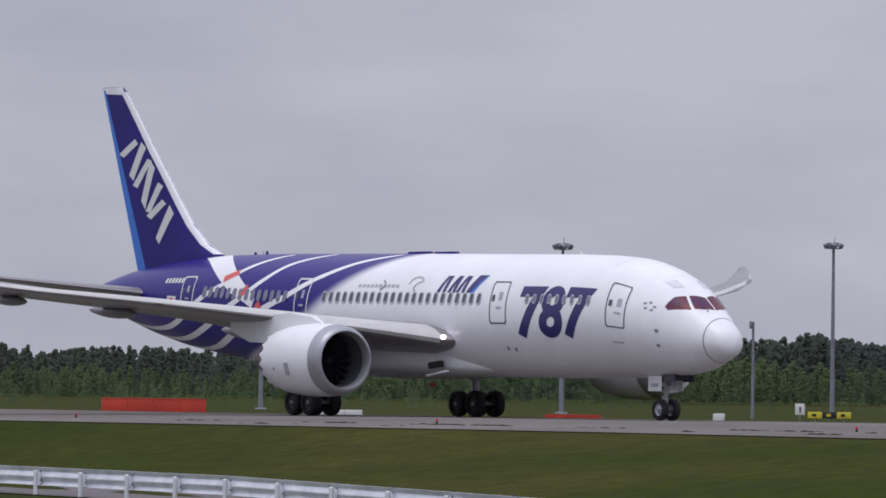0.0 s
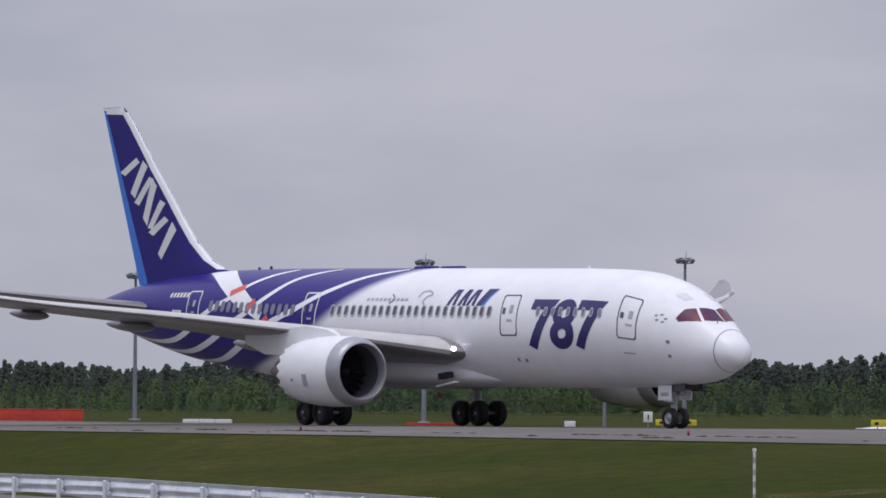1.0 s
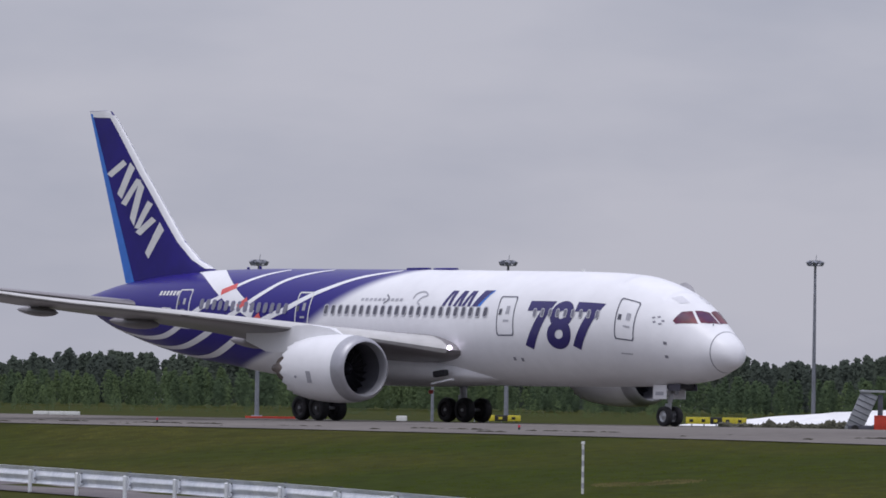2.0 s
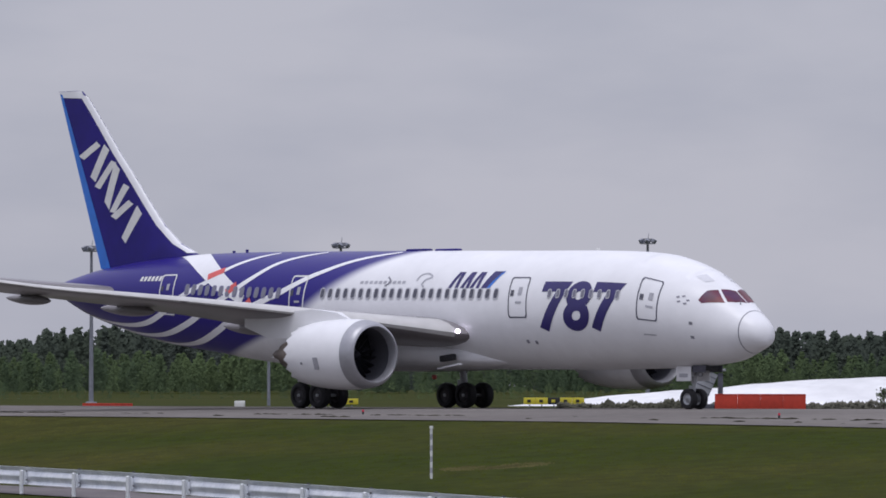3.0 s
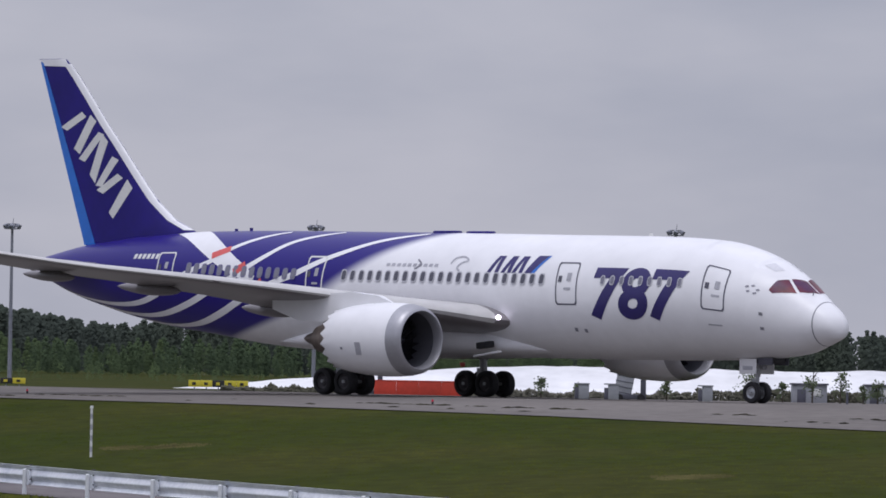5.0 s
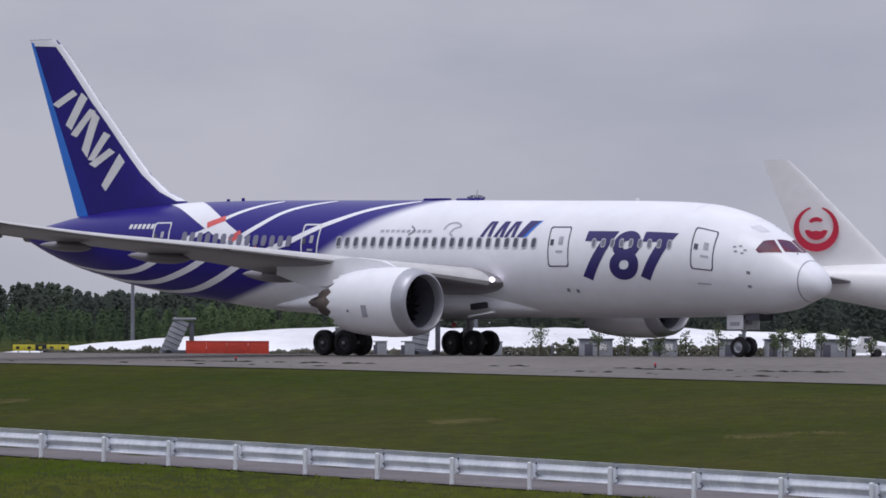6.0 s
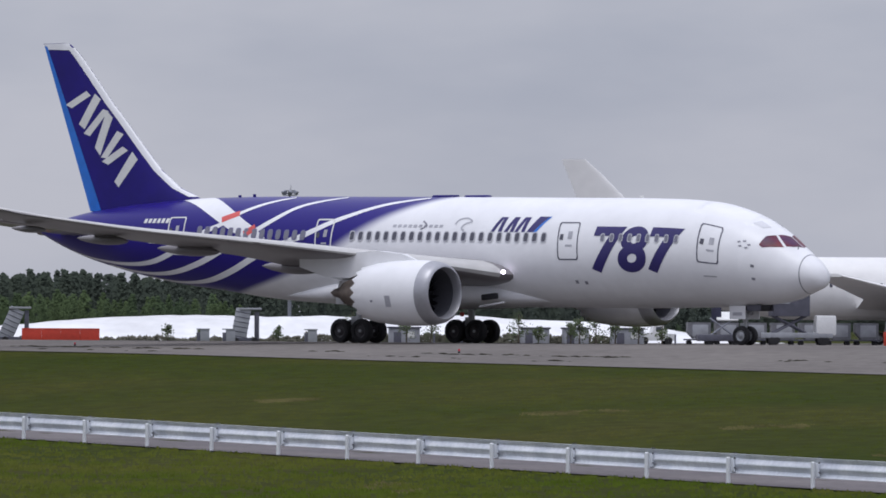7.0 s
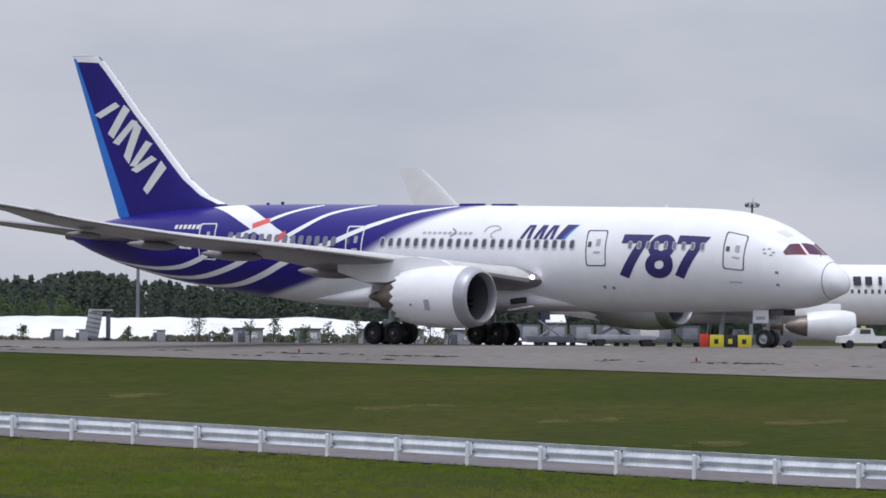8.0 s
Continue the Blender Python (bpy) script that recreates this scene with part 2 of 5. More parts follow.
def height(x, y):
    p = np.array((x, y))
    u, s = ACROSS @ (p - ORIGIN), ALONG @ (p - ORIGIN)
    v, r = RAIL_OUT @ (p - RAIL_A), RAIL_DIR @ (p - RAIL_A)
    ze, zr = edge_height(s), rail_height(r)
    if u < 4:
        return -0.35 * np.clip((-u - 14) / 30, 0, 1)
    if u < 24:
        return ze * (u - 4) / 20
    if v < 0:
        return zr - 0.03 * min(-v, 5) - 0.004 * max(-v - 5, 0)
    k = max(v - 5, 0)
    f = k / (k + u - 24 + 1e-6)
    return zr + (ze - zr) * f ** 0.85


def ground_sheet():
    us = [-4300, -3000, -2000, -1400, -1000, -700, -500, -350, -250, -180, -120, -80, -50, -35, -25, -14, -7, 0, 4, 9, 14, 19, 24]
    us += [24 + 2 * k for k in range(1, 60)] + [150, 165, 185, 210, 240, 280, 330, 400, 500, 650, 900]
    ss = [-3500, -2200, -1400, -900, -600, -450, -350, -280, -230] + [-200 + 5 * k for k in range(0, 95)] + [290, 330, 390, 470, 600, 800, 1200, 2000, 3500]
    verts, faces = [], []
    for u in us:
        for s in ss:
            p = ORIGIN + ACROSS * u + ALONG * s
            verts.append((p[0], p[1], float(height(*p)) - 0.02))
    k = len(ss)
    for i in range(len(us) - 1):
        for j in range(k - 1):
            faces.append((i * k + j, i * k + j + 1, (i + 1) * k + j + 1, (i + 1) * k + j))
    me = bpy.data.meshes.new("ground")
    me.from_pydata(verts, [], faces)
    me.materials.append(M_GRASS)
    me.polygons.foreach_set("use_smooth", [True] * len(me.polygons))
    return tagged(new("ground", me), "mown spring grass falling from the taxiway to a road", "ground", kind="structure")


def strip(name, mat, us, ss, lift, label, category, along=True):
    """A paved sheet that lies on the ground; us across, ss along the taxiway or the guardrail."""
    verts, faces = [], []
    for u in us:
        for s in ss:
            p = ORIGIN + ACROSS * u + ALONG * s if along else RAIL_A + RAIL_OUT * u + RAIL_DIR * s
            verts.append((p[0], p[1], float(height(*p)) + lift))
    k = len(ss)
    for i in range(len(us) - 1):
        for j in range(k - 1):
            faces.append((i * k + j, i * k + j + 1, (i + 1) * k + j + 1, (i + 1) * k + j))
    me = bpy.data.meshes.new(name)
    me.from_pydata(verts, [], faces)
    me.materials.append(mat)
    return tagged(new(name, me), label, category, kind="structure")


ground_sheet()
strip("taxiway", M_ASPHALT, [-14, -7, 0, 4, 9, 14, 19, 23.9], [-400 + 5 * k for k in range(161)], 0.02, "pale worn grey asphalt taxiway with a wide shoulder", "taxiway")
strip("apron", M_ASPHALT, [-420, -300, -200, -120, -80, -60], [-100 + 20 * k for k in range(36)], 0.02, "flat grey apron beyond the taxiway", "apron")
strip("perimeter_road", M_ROAD, [-0.2, 1, 2, 3, 4, 5, 6], [-60 + 5 * k for k in range(53)], 0.02, "narrow grey asphalt road behind the guardrail", "road", along=False)


# ---- the airliner ----
# Its own space: nose at x = 0, aft is negative, left wing is +y, wheels stand on z = 0.
HULL_D = [.9, 1.1, 1.5, 2.2, 3, 4, 5.2, 6.5, 8, 10, 13, 18, 25, 33, 36, 39, 42, 45, 48.3, 50.5, 52.6, 54.5, 56, 56.6]
HULL_T = [3.66, 4.1, 4.46, 4.93, 5.5, 6.14, 6.78, 7.28, 7.64, 7.79, 7.87, 7.94, 8.04, 8.12, 8.15, 8.17, 8.15, 8.05, 7.86, 7.65, 7.4, 7.05, 6.75, 6.6]
HULL_B = [3.34, 3.07, 2.91, 2.66, 2.39, 2.24, 2.12, 2.04, 2.0, 1.97, 1.95, 1.96, 2.02, 2.12, 2.25, 2.5, 2.87, 3.2, 3.73, 4.2, 4.72, 5.35, 5.95, 6.2]
HULL_W = [.106, .553, .854, 1.18, 1.48, 1.88, 2.33, 2.60, 2.78, 2.85, 2.885, 2.885, 2.885, 2.885, 2.87, 2.8, 2.65, 2.42, 2.05, 1.72, 1.36, .95, .5, .25]
# stations of the body's drawing, and where they lie behind the nose in metres
DRAWN = [.9, 2.8, 4.05, 6.2, 7.4, 8.15, 14, 16.3, 17, 19, 22, 57]
BUILT = [.14, 1.95, 3.12, 5.38, 6.75, 7.65, 13.5, 16.05, 16.87, 18.9, 22, 57]


def section(x):
    d = -x
    t, b, w = spline(HULL_D, HULL_T, d), spline(HULL_D, HULL_B, d), spline(HULL_D, HULL_W, d)
    return (t + b) / 2, w, (t - b) / 2


def skin(x, deg, side=-1, out=0.0):
    """A point on the fuselage: deg up from the widest line, on the right (-1) or left (+1) side."""
    zc, w, b = section(x)
    c, s = math.cos(radians(deg)), math.sin(radians(deg))
    n = Vector((0, side * c / w, s / b)).normalized()
    return Vector((-spline(DRAWN, BUILT, -x), side * w * c, zc + b * s)) + n * out


def blue_body():
    """White paint that turns deep blue aft of a curved, soft edge."""
    m = M_WHITE.copy()
    m.name = "white_and_blue_fuselage_paint"
    n, l = m.node_tree.nodes, m.node_tree.links
    b = n["Principled BSDF"]
    was = b.inputs["Base Color"].links[0].from_socket
    co = n.new("ShaderNodeTexCoord")
    sp = n.new("ShaderNodeSeparateXYZ")
    l.new(co.outputs["Object"], sp.inputs[0])

    def sums(op, a, c):
        q = n.new("ShaderNodeMath")
        q.operation = op
        for k, v in enumerate((a, c)):
            if isinstance(v, (int, float)):
                q.inputs[k].default_value = v
            else:
                l.new(v, q.inputs[k])
        return q.outputs[0]
    zs = np.array([7.94, 7.5, 7.06, 6.3, 5.4, 3.9, 3.35, 2.9, 2.4])
    xs = np.array([-25.4, -26.8, -28.3, -29.8, -30.9, -35.2, -37.0, -39.4, -42.5])
    k = np.polyfit(zs - 5.5, xs, 3)
    z = sums("SUBTRACT", sp.outputs["Z"], 5.5)
    edge = float(k[0])
    for c in k[1:]:
        edge = sums("ADD", sums("MULTIPLY", edge, z), float(c))
    mr = n.new("ShaderNodeMapRange")
    mr.interpolation_type = "SMOOTHSTEP"
    l.new(sums("SUBTRACT", edge, sp.outputs["X"]), mr.inputs["Value"])
    mr.inputs["From Min"].default_value, mr.inputs["From Max"].default_value = -0.7, 1.1
    mix = n.new("ShaderNodeMix")
    mix.data_type = "RGBA"
    l.new(mr.outputs[0], mix.inputs["Factor"])
    l.new(was, mix.inputs["A"])
    mix.inputs["B"].default_value = (0.015, 0.007, 0.175, 1)
    l.new(mix.outputs["Result"], b.inputs["Base Color"])
    return m


M_BODY = blue_body()


def hull_mesh():
    ds = sorted(set(HULL_D + list(np.arange(1.0, 9, 0.35)) + list(np.arange(9, 36, 1.5)) + list(np.arange(36, 56.6, 0.8))))
    rings = [[skin(-d, 360 * i / 72) for i in range(72)] for d in ds]
    return loft(rings, True, (True, True))


def decal(points, side, out=0.012, step=0.25):
    """A thin painted patch on the skin from an outline of (x, deg)."""
    bm = bmesh.new()
    vs = [bm.verts.new((x, d * 0.0511, 0)) for x, d in points]
    bm.faces.new(vs)
    conform(bm, side, out, step)
    return bm


def conform(bm, side, out, step=0.3):
    """Lays a flat drawing, x along and y as arc metres, on the fuselage."""
    ys = [v.co.y for v in bm.verts]
    xs = [v.co.x for v in bm.verts]
    for lo, hi, ax in ((min(ys), max(ys), 1), (min(xs), max(xs), 0)):
        g = math.ceil(lo / step) * step
        while g < hi:
            co, no = [0, 0, 0], [0, 0, 0]
            co[ax], no[ax] = g, 1
            bmesh.ops.bisect_plane(bm, geom=bm.verts[:] + bm.edges[:] + bm.faces[:], plane_co=co, plane_no=no, dist=1e-5)
            g += step if ax else step * 3
    for v in bm.verts:
        v.co = skin(v.co.x, v.co.y / 0.0511, side, out)


def band(line, width, side, out=0.014, taper=(1, 1)):
    """A painted stripe along a line of (x, deg)."""
    pts = [Vector((x, d * 0.0511)) for x, d in line]
    fine = []
    k = len(pts)
    for i in range(k - 1):
        p0, p1, p2, p3 = pts[max(i - 1, 0)], pts[i], pts[i + 1], pts[min(i + 2, k - 1)]
        for j in range(8):
            t = j / 8
            fine.append(0.5 * ((2 * p1) + (p2 - p0) * t + (2 * p0 - 5 * p1 + 4 * p2 - p3) * t * t + (3 * p1 - p0 - 3 * p2 + p3) * t**3))
    fine.append(pts[-1])
    bm = bmesh.new()
    rows = []
    for i, p in enumerate(fine):
        d = (fine[min(i + 1, len(fine) - 1)] - fine[max(i - 1, 0)]).normalized()
        nn = Vector((-d.y, d.x))
        f = i / (len(fine) - 1)
        w = width * (taper[0] + (taper[1] - taper[0]) * f)
        rows.append([bm.verts.new(skin(q.x, q.y / 0.0511, side, out)) for q in (p + nn * w * e for e in (-.5, -.25, 0, .25, .5))])
    for a, b in zip(rows, rows[1:]):
        for i in range(4):
            bm.faces.new((a[i], a[i + 1], b[i + 1], b[i]))
    return bm


def outline(corners, width, side, out=0.016):
    """A closed painted frame."""
    bm = bmesh.new()
    pts = [Vector((x, d * 0.0511)) for x, d in corners]
    c = sum(pts, Vector((0, 0))) / len(pts)
    loop = []
    for i, p in enumerate(pts):
        q = pts[(i + 1) % len(pts)]
        loop += [p.lerp(q, t) for t in (0.06, 0.2, 0.4, 0.6, 0.8, 0.94)]
    a = [bm.verts.new(skin(p.x, p.y / 0.0511, side, out)) for p in loop]
    inner = []
    for p in loop:
        d = p - c
        inner.append(c + Vector((d.x * (1 - width / max(abs(pts[0].x - pts[1].x) / 2, .1)), d.y * (1 - width / max(abs(pts[0].y - pts[2].y) / 2, .1)))))
    b = [bm.verts.new(skin(p.x, p.y / 0.0511, side, out)) for p in inner]
    k = len(a)
    for i in range(k):
        bm.faces.new((a[i], a[(i + 1) % k], b[(i + 1) % k], b[i]))
    return bm


def foil(chord, thick, k=14):
    """Aerofoil outline, leading edge at 0, trailing edge at -chord."""
    up, lo = [], []
    for i in range(k + 1):
        t = (1 - math.cos(math.pi * i / k)) / 2
        h = 5 * thick * (0.2969 * math.sqrt(t) - 0.126 * t - 0.3516 * t * t + 0.2843 * t**3 - 0.1015 * t**4)
        up.append((-t * chord, (h * 1.1 + 0.02 * math.sin(math.pi * t)) * chord))
        lo.append((-t * chord, (-h * 0.9 + 0.012 * math.sin(math.pi * t)) * chord))
    return up + lo[-2:0:-1]


WING = [  # span, leading edge x, chord, height, thickness
    (0.0, -17.6, 14.2, 3.55, 0.12), (2.9, -19.4, 12.2, 3.75, 0.115), (6.0, -21.6, 10.1, 4.25, 0.095), (9.8, -24.2, 7.9, 4.80, 0.082), (14.0, -27.1, 6.6, 5.33, 0.075),
    (20.0, -30.8, 4.8, 5.95, 0.072), (25.5, -34.1, 3.3, 6.75, 0.07), (27.5, -35.6, 2.3, 7.28, 0.11), (29.2, -38.0, 1.4, 7.76, 0.15), (30.05, -39.6, 0.6, 8.05, 0.2)]


def wing_at(y, k):
    return np.interp(y, [w[0] for w in WING], [w[k] for w in WING])


def wing_mesh(side):
    rings = []
    for y in list(np.arange(0, 25.5, 1.5)) + [25.5, 26.5, 27.5, 28.2, 28.8, 29.3, 29.7, 30.05]:
        le, ch, z, th = (wing_at(y, k) for k in (1, 2, 3, 4))
        rings.append([(le + p[0], side * y, z + p[1] - p[0] * -0.02) for p in foil(ch, th)])
    return loft(rings, True, (True, True))


def slab_foil(stations, vertical=False):
    """stations: (span, leading edge x, chord, rise, thickness)."""
    rings = []
    for y, le, ch, z, th in stations:
        ring = []
        for a, h in foil(ch, th, 10):
            ring.append((le + a, h, z) if vertical else (le + a, y, z + h))
        rings.append(ring)
    return loft(rings, True, (True, True))


def teardrop(length, w, h, k=14, seg=14):
    rings = []
    for i in range(k + 1):
        t = i / k
        r = max(math.sin(math.pi * min(t * 1.0, 1)) ** 0.6 * (1 - 0.25 * t), 0.015)
        rings.append([(-length * t, w * r * math.cos(2 * math.pi * j / seg), h * r * math.sin(2 * math.pi * j / seg)) for j in range(seg)])
    return loft(rings, True, (True, True))


def wheel(name, parent, at, radius, width):
    w2 = width / 2
    tyre = lathe([(-w2 * .5, radius * .55), (-w2 * .92, radius * .62), (-w2, radius * .8), (-w2 * .8, radius * .95), (-w2 * .4, radius), (w2 * .4, radius), (w2 * .8, radius * .95), (w2, radius * .8), (w2 * .92, radius * .62), (w2 * .5, radius * .55)], 28, "y")
    ob = part(name, tyre, M_RUBBER, parent, "black rubber tyre on a grey hub", pose(*at))
    hub = lathe([(-w2 * .55, 0.01), (-w2 * .6, radius * .25), (-w2 * .35, radius * .4), (-w2 * .6, radius * .56), (w2 * .6, radius * .56), (w2 * .35, radius * .4), (w2 * .6, radius * .25), (w2 * .55, 0.01)], 20, "y", caps=(True, True))
    part("hub", hub, M_HUB if radius < .6 else M_HUBDARK, ob, "grey metal wheel hub" if radius < .6 else "dark wheel hub")
    return ob


def engine(plane, side, x0=-18.28, y=9.6, z=2.70):
    prof = [(0.02, 1.39), (0.0, 1.44), (-0.08, 1.53), (-0.3, 1.63), (-0.7, 1.70), (-0.75, 1.705)]
    lip_in = [(0.02, 1.39), (-0.05, 1.36), (-0.2, 1.32), (-0.5, 1.30)]
    c = (x0, side * y, z)
    lip = part("intake_lip", lathe(list(reversed(lip_in)) + prof[1:], 56, "x", c), M_LIP, plane, "bare metal intake lip")
    cowl_p = [(-0.752, 1.708), (-1.4, 1.75), (-2.3, 1.76), (-3.4, 1.71), (-4.4, 1.6), (-5.15, 1.45)]
    seg = 72
    rings = [[(x0 + s, side * y + r * math.cos(2 * math.pi * i / seg), z + r * math.sin(2 * math.pi * i / seg)) for i in range(seg)] for s, r in cowl_p]
    tooth = [(x0 - 5.15 - 0.30 * (1 - abs((i % 4) - 2) / 2), side * y + 1.42 * math.cos(2 * math.pi * i / seg), z + 1.42 * math.sin(2 * math.pi * i / seg)) for i in range(seg)]
    inner = [(x0 - 4.4, side * y + 1.40 * math.cos(2 * math.pi * i / seg), z + 1.40 * math.sin(2 * math.pi * i / seg)) for i in range(seg)]
    cowl = part("fan_cowl", loft(rings + [tooth, inner]), M_WHITE, plane, "white engine cowling with a saw-toothed rear edge")
    part("intake_duct", lathe([(-0.5, 1.298), (-1.0, 1.31), (-1.5, 1.33), (-1.9, 1.33)], 48, "x", c), M_DUCT, cowl, "dull grey intake lining")
    part("fan_back", lathe([(-1.95, 1.38), (-2.0, 0.02)], 40, "x", c), M_DARK, cowl)
    part("spinner", lathe([(-1.15, 0.01), (-1.25, 0.14), (-1.5, 0.30), (-1.75, 0.40)], 24, "x", c), M_FAN, cowl, "dark spinner")
    bl = bmesh.new()
    pts = []
    for r, tw in ((0.36, 0.10), (0.85, 0.16), (1.30, 0.26)):
        for e in (-1, 1):
            aa = e * 0.10 * 0.7 / r + r * 0.12
            pts.append(bl.verts.new((e * tw * 0.6, r * math.cos(aa), r * math.sin(aa))))
    for q in (0, 2):
        bl.faces.new((pts[q], pts[q + 1], pts[q + 3], pts[q + 2]))
    blade_me = mesh_of("fan_blade", bl, M_FAN)
    for k in range(20):
        part("fan_blade", blade_me, None, cowl, "", Matrix.Translation((x0 - 1.6, side * y, z)) @ Matrix.Rotation(2 * math.pi * k / 20, 4, "X"))
    part("core_nozzle", lathe([(-4.3, 1.05), (-5.4, 0.98), (-6.3, 0.78), (-6.85, 0.62), (-6.8, 0.56), (-5.5, 0.7)], 36, "x", c), M_HOT, plane, "heat-stained core nozzle")
    part("exhaust_plug", lathe([(-6.0, 0.5), (-6.9, 0.42), (-7.7, 0.2), (-8.0, 0.02)], 24, "x", c), M_HOT, plane, "brown metal exhaust cone")
    pyl = []
    for s, zz0, zz1, w in ((-1.9, 4.36, 4.44, .05), (-2.8, 4.2, 4.78, .2), (-4.5, 4.0, 4.95, .28), (-6.5, 3.5, 4.85, .26), (-8.2, 3.55, 4.75, .2), (-10.2, 4.1, 4.55, .04)):
        pyl.append([(x0 + s, side * y - w, zz0), (x0 + s, side * y + w, zz0), (x0 + s, side * y + w, zz1), (x0 + s, side * y - w, zz1)])
    part("pylon", loft(pyl, True, (True, True)), M_WHITE, plane, "white engine pylon under the wing")
    for aa in (-200, -15):
        q = radians(aa if side > 0 else 180 - aa)
        bb2 = box((0.36, 0.016, 0.62), bevel=0.004)
        mm = Matrix.Translation((x0 - 2.55, side * y + 1.765 * math.cos(q), z + 1.765 * math.sin(q))) @ Matrix.Rotation(q, 4, "X")
        part("cowl_badge", bb2, M_FADE, cowl, "small dark blue badge", mm)
    for dx, aa, w in ((-3.7, -15, .12), (-1.8, -50, .1)):
        q = radians(180 - aa) if side < 0 else radians(aa)
        part("cowl_latch", box((0.14, 0.012, w)), M_SEAM, cowl, "", Matrix.Translation((x0 + dx, side * y + 1.745 * math.cos(q), z + 1.745 * math.sin(q))) @ Matrix.Rotation(q, 4, "X"))


def main_gear(plane, side, x=-28.28, y=4.9):
    yy = side * y
    bm = rod((x, yy, 0.68), (x, yy - side * 0.15, 2.1), 0.17, 0.2)
    rod((x, yy - side * 0.15, 2.0), (x, yy - side * 0.3, 3.6), 0.24, 0.26, bm=bm)
    strut = part("main_gear_strut", bm, M_STRUT, plane, "grey main landing gear strut")
    part("drag_brace", rod((x, yy, 1.75), (x + 1.5, yy - side * .3, 3.3), 0.09), M_STRUT, strut)
    part("side_brace", rod((x, yy, 1.75), (x - .1, yy - side * 1.9, 2.9), 0.09), M_STRUT, strut)
    part("torque_link", box((0.4, 0.16, 0.5), (x - 0.3, yy, 1.2), 0.03), M_STRUT, strut)
    part("bogie_beam", rod((x - 0.78, yy, 0.66), (x + 0.78, yy, 0.68), 0.14), M_STRUT, strut)
    for dx in (-0.74, 0.74):
        part("axle", rod((x + dx, yy - 0.8, 0.66), (x + dx, yy + 0.8, 0.66), 0.08), M_STRUT, strut)
        for dy in (-0.58, 0.58):
            wheel("main_wheel", plane, (x + dx, yy + dy, 0.66), 0.66, 0.52)
    part("gear_door", box((1.8, 0.07, 1.3), (x - 0.1, yy + side * 0.62, 2.75), 0.02, turn=Matrix.Rotation(side * radians(14), 4, "X")), M_WHITE, plane, "white landing gear door")


def nose_gear(plane, x=-5.5):
    bm = rod((x, 0, 0.5), (x, 0, 1.35), 0.09, 0.10)
    rod((x, 0, 1.25), (x + .12, 0, 2.5), 0.14, 0.15, bm=bm)
    strut = part("nose_gear_strut", bm, M_STRUT, plane, "grey nose gear strut")
    part("drag_brace", rod((x, 0, 1.55), (x + 1.1, 0, 2.3), 0.06), M_STRUT, strut)
    part("torque_link", box((0.24, 0.1, 0.42), (x - .2, 0, 0.95), 0.02), M_STRUT, strut)
    part("axle", rod((x, -0.5, 0.51), (x, 0.5, 0.51), 0.06), M_STRUT, strut)
    for s in (-1, 1):
        wheel("nose_wheel", plane, (x, s * 0.34, 0.51), 0.51, 0.36)
        door = part("nose_gear_door", box((1.05, 0.05, 0.72), (x - .05, s * 0.62, 1.74), 0.015), M_WHITE, plane, "white nose gear door with a dark fleet marking")
        part("door_marking", box((0.62, 0.008, 0.18), (x - .05, s * 0.652, 1.66), 0.002), M_FADE, door, "grey bar of small characters")
        part("taxi_light", lathe([(0, 0.13), (0.02, 0.135), (-0.1, 0.12), (-0.14, 0.03)], 16, "x", (x + .2, s * 0.26, 1.72), caps=(True, True)), M_LIP, strut, "round taxi light")
    # a solid block; its near-black colour is the shade of the open bay
    part("gear_bay_shade", box((1.1, 0.9, 0.4), (x + .8, 0, 2.08), 0.05), M_DARK, plane, "near-black block for the shade in the open nose gear bay")
    # the doors' dark colour carries the shade under the belly
    for s in (-1, 1):
        part("bay_door", box((0.9, 0.05, 0.34), (x + 1.0, s * 0.56, 1.98), 0.015), M_DARKBOX, plane, "bay door standing open, coloured dark for the shade under the belly")


def taller(bm):
    """Draws the fin up to its full height."""
    for v in bm.verts:
        up = max(v.co.z - 8.0, 0)
        v.co.z += up * 0.033
        v.co.x -= up * 0.038
    return bm


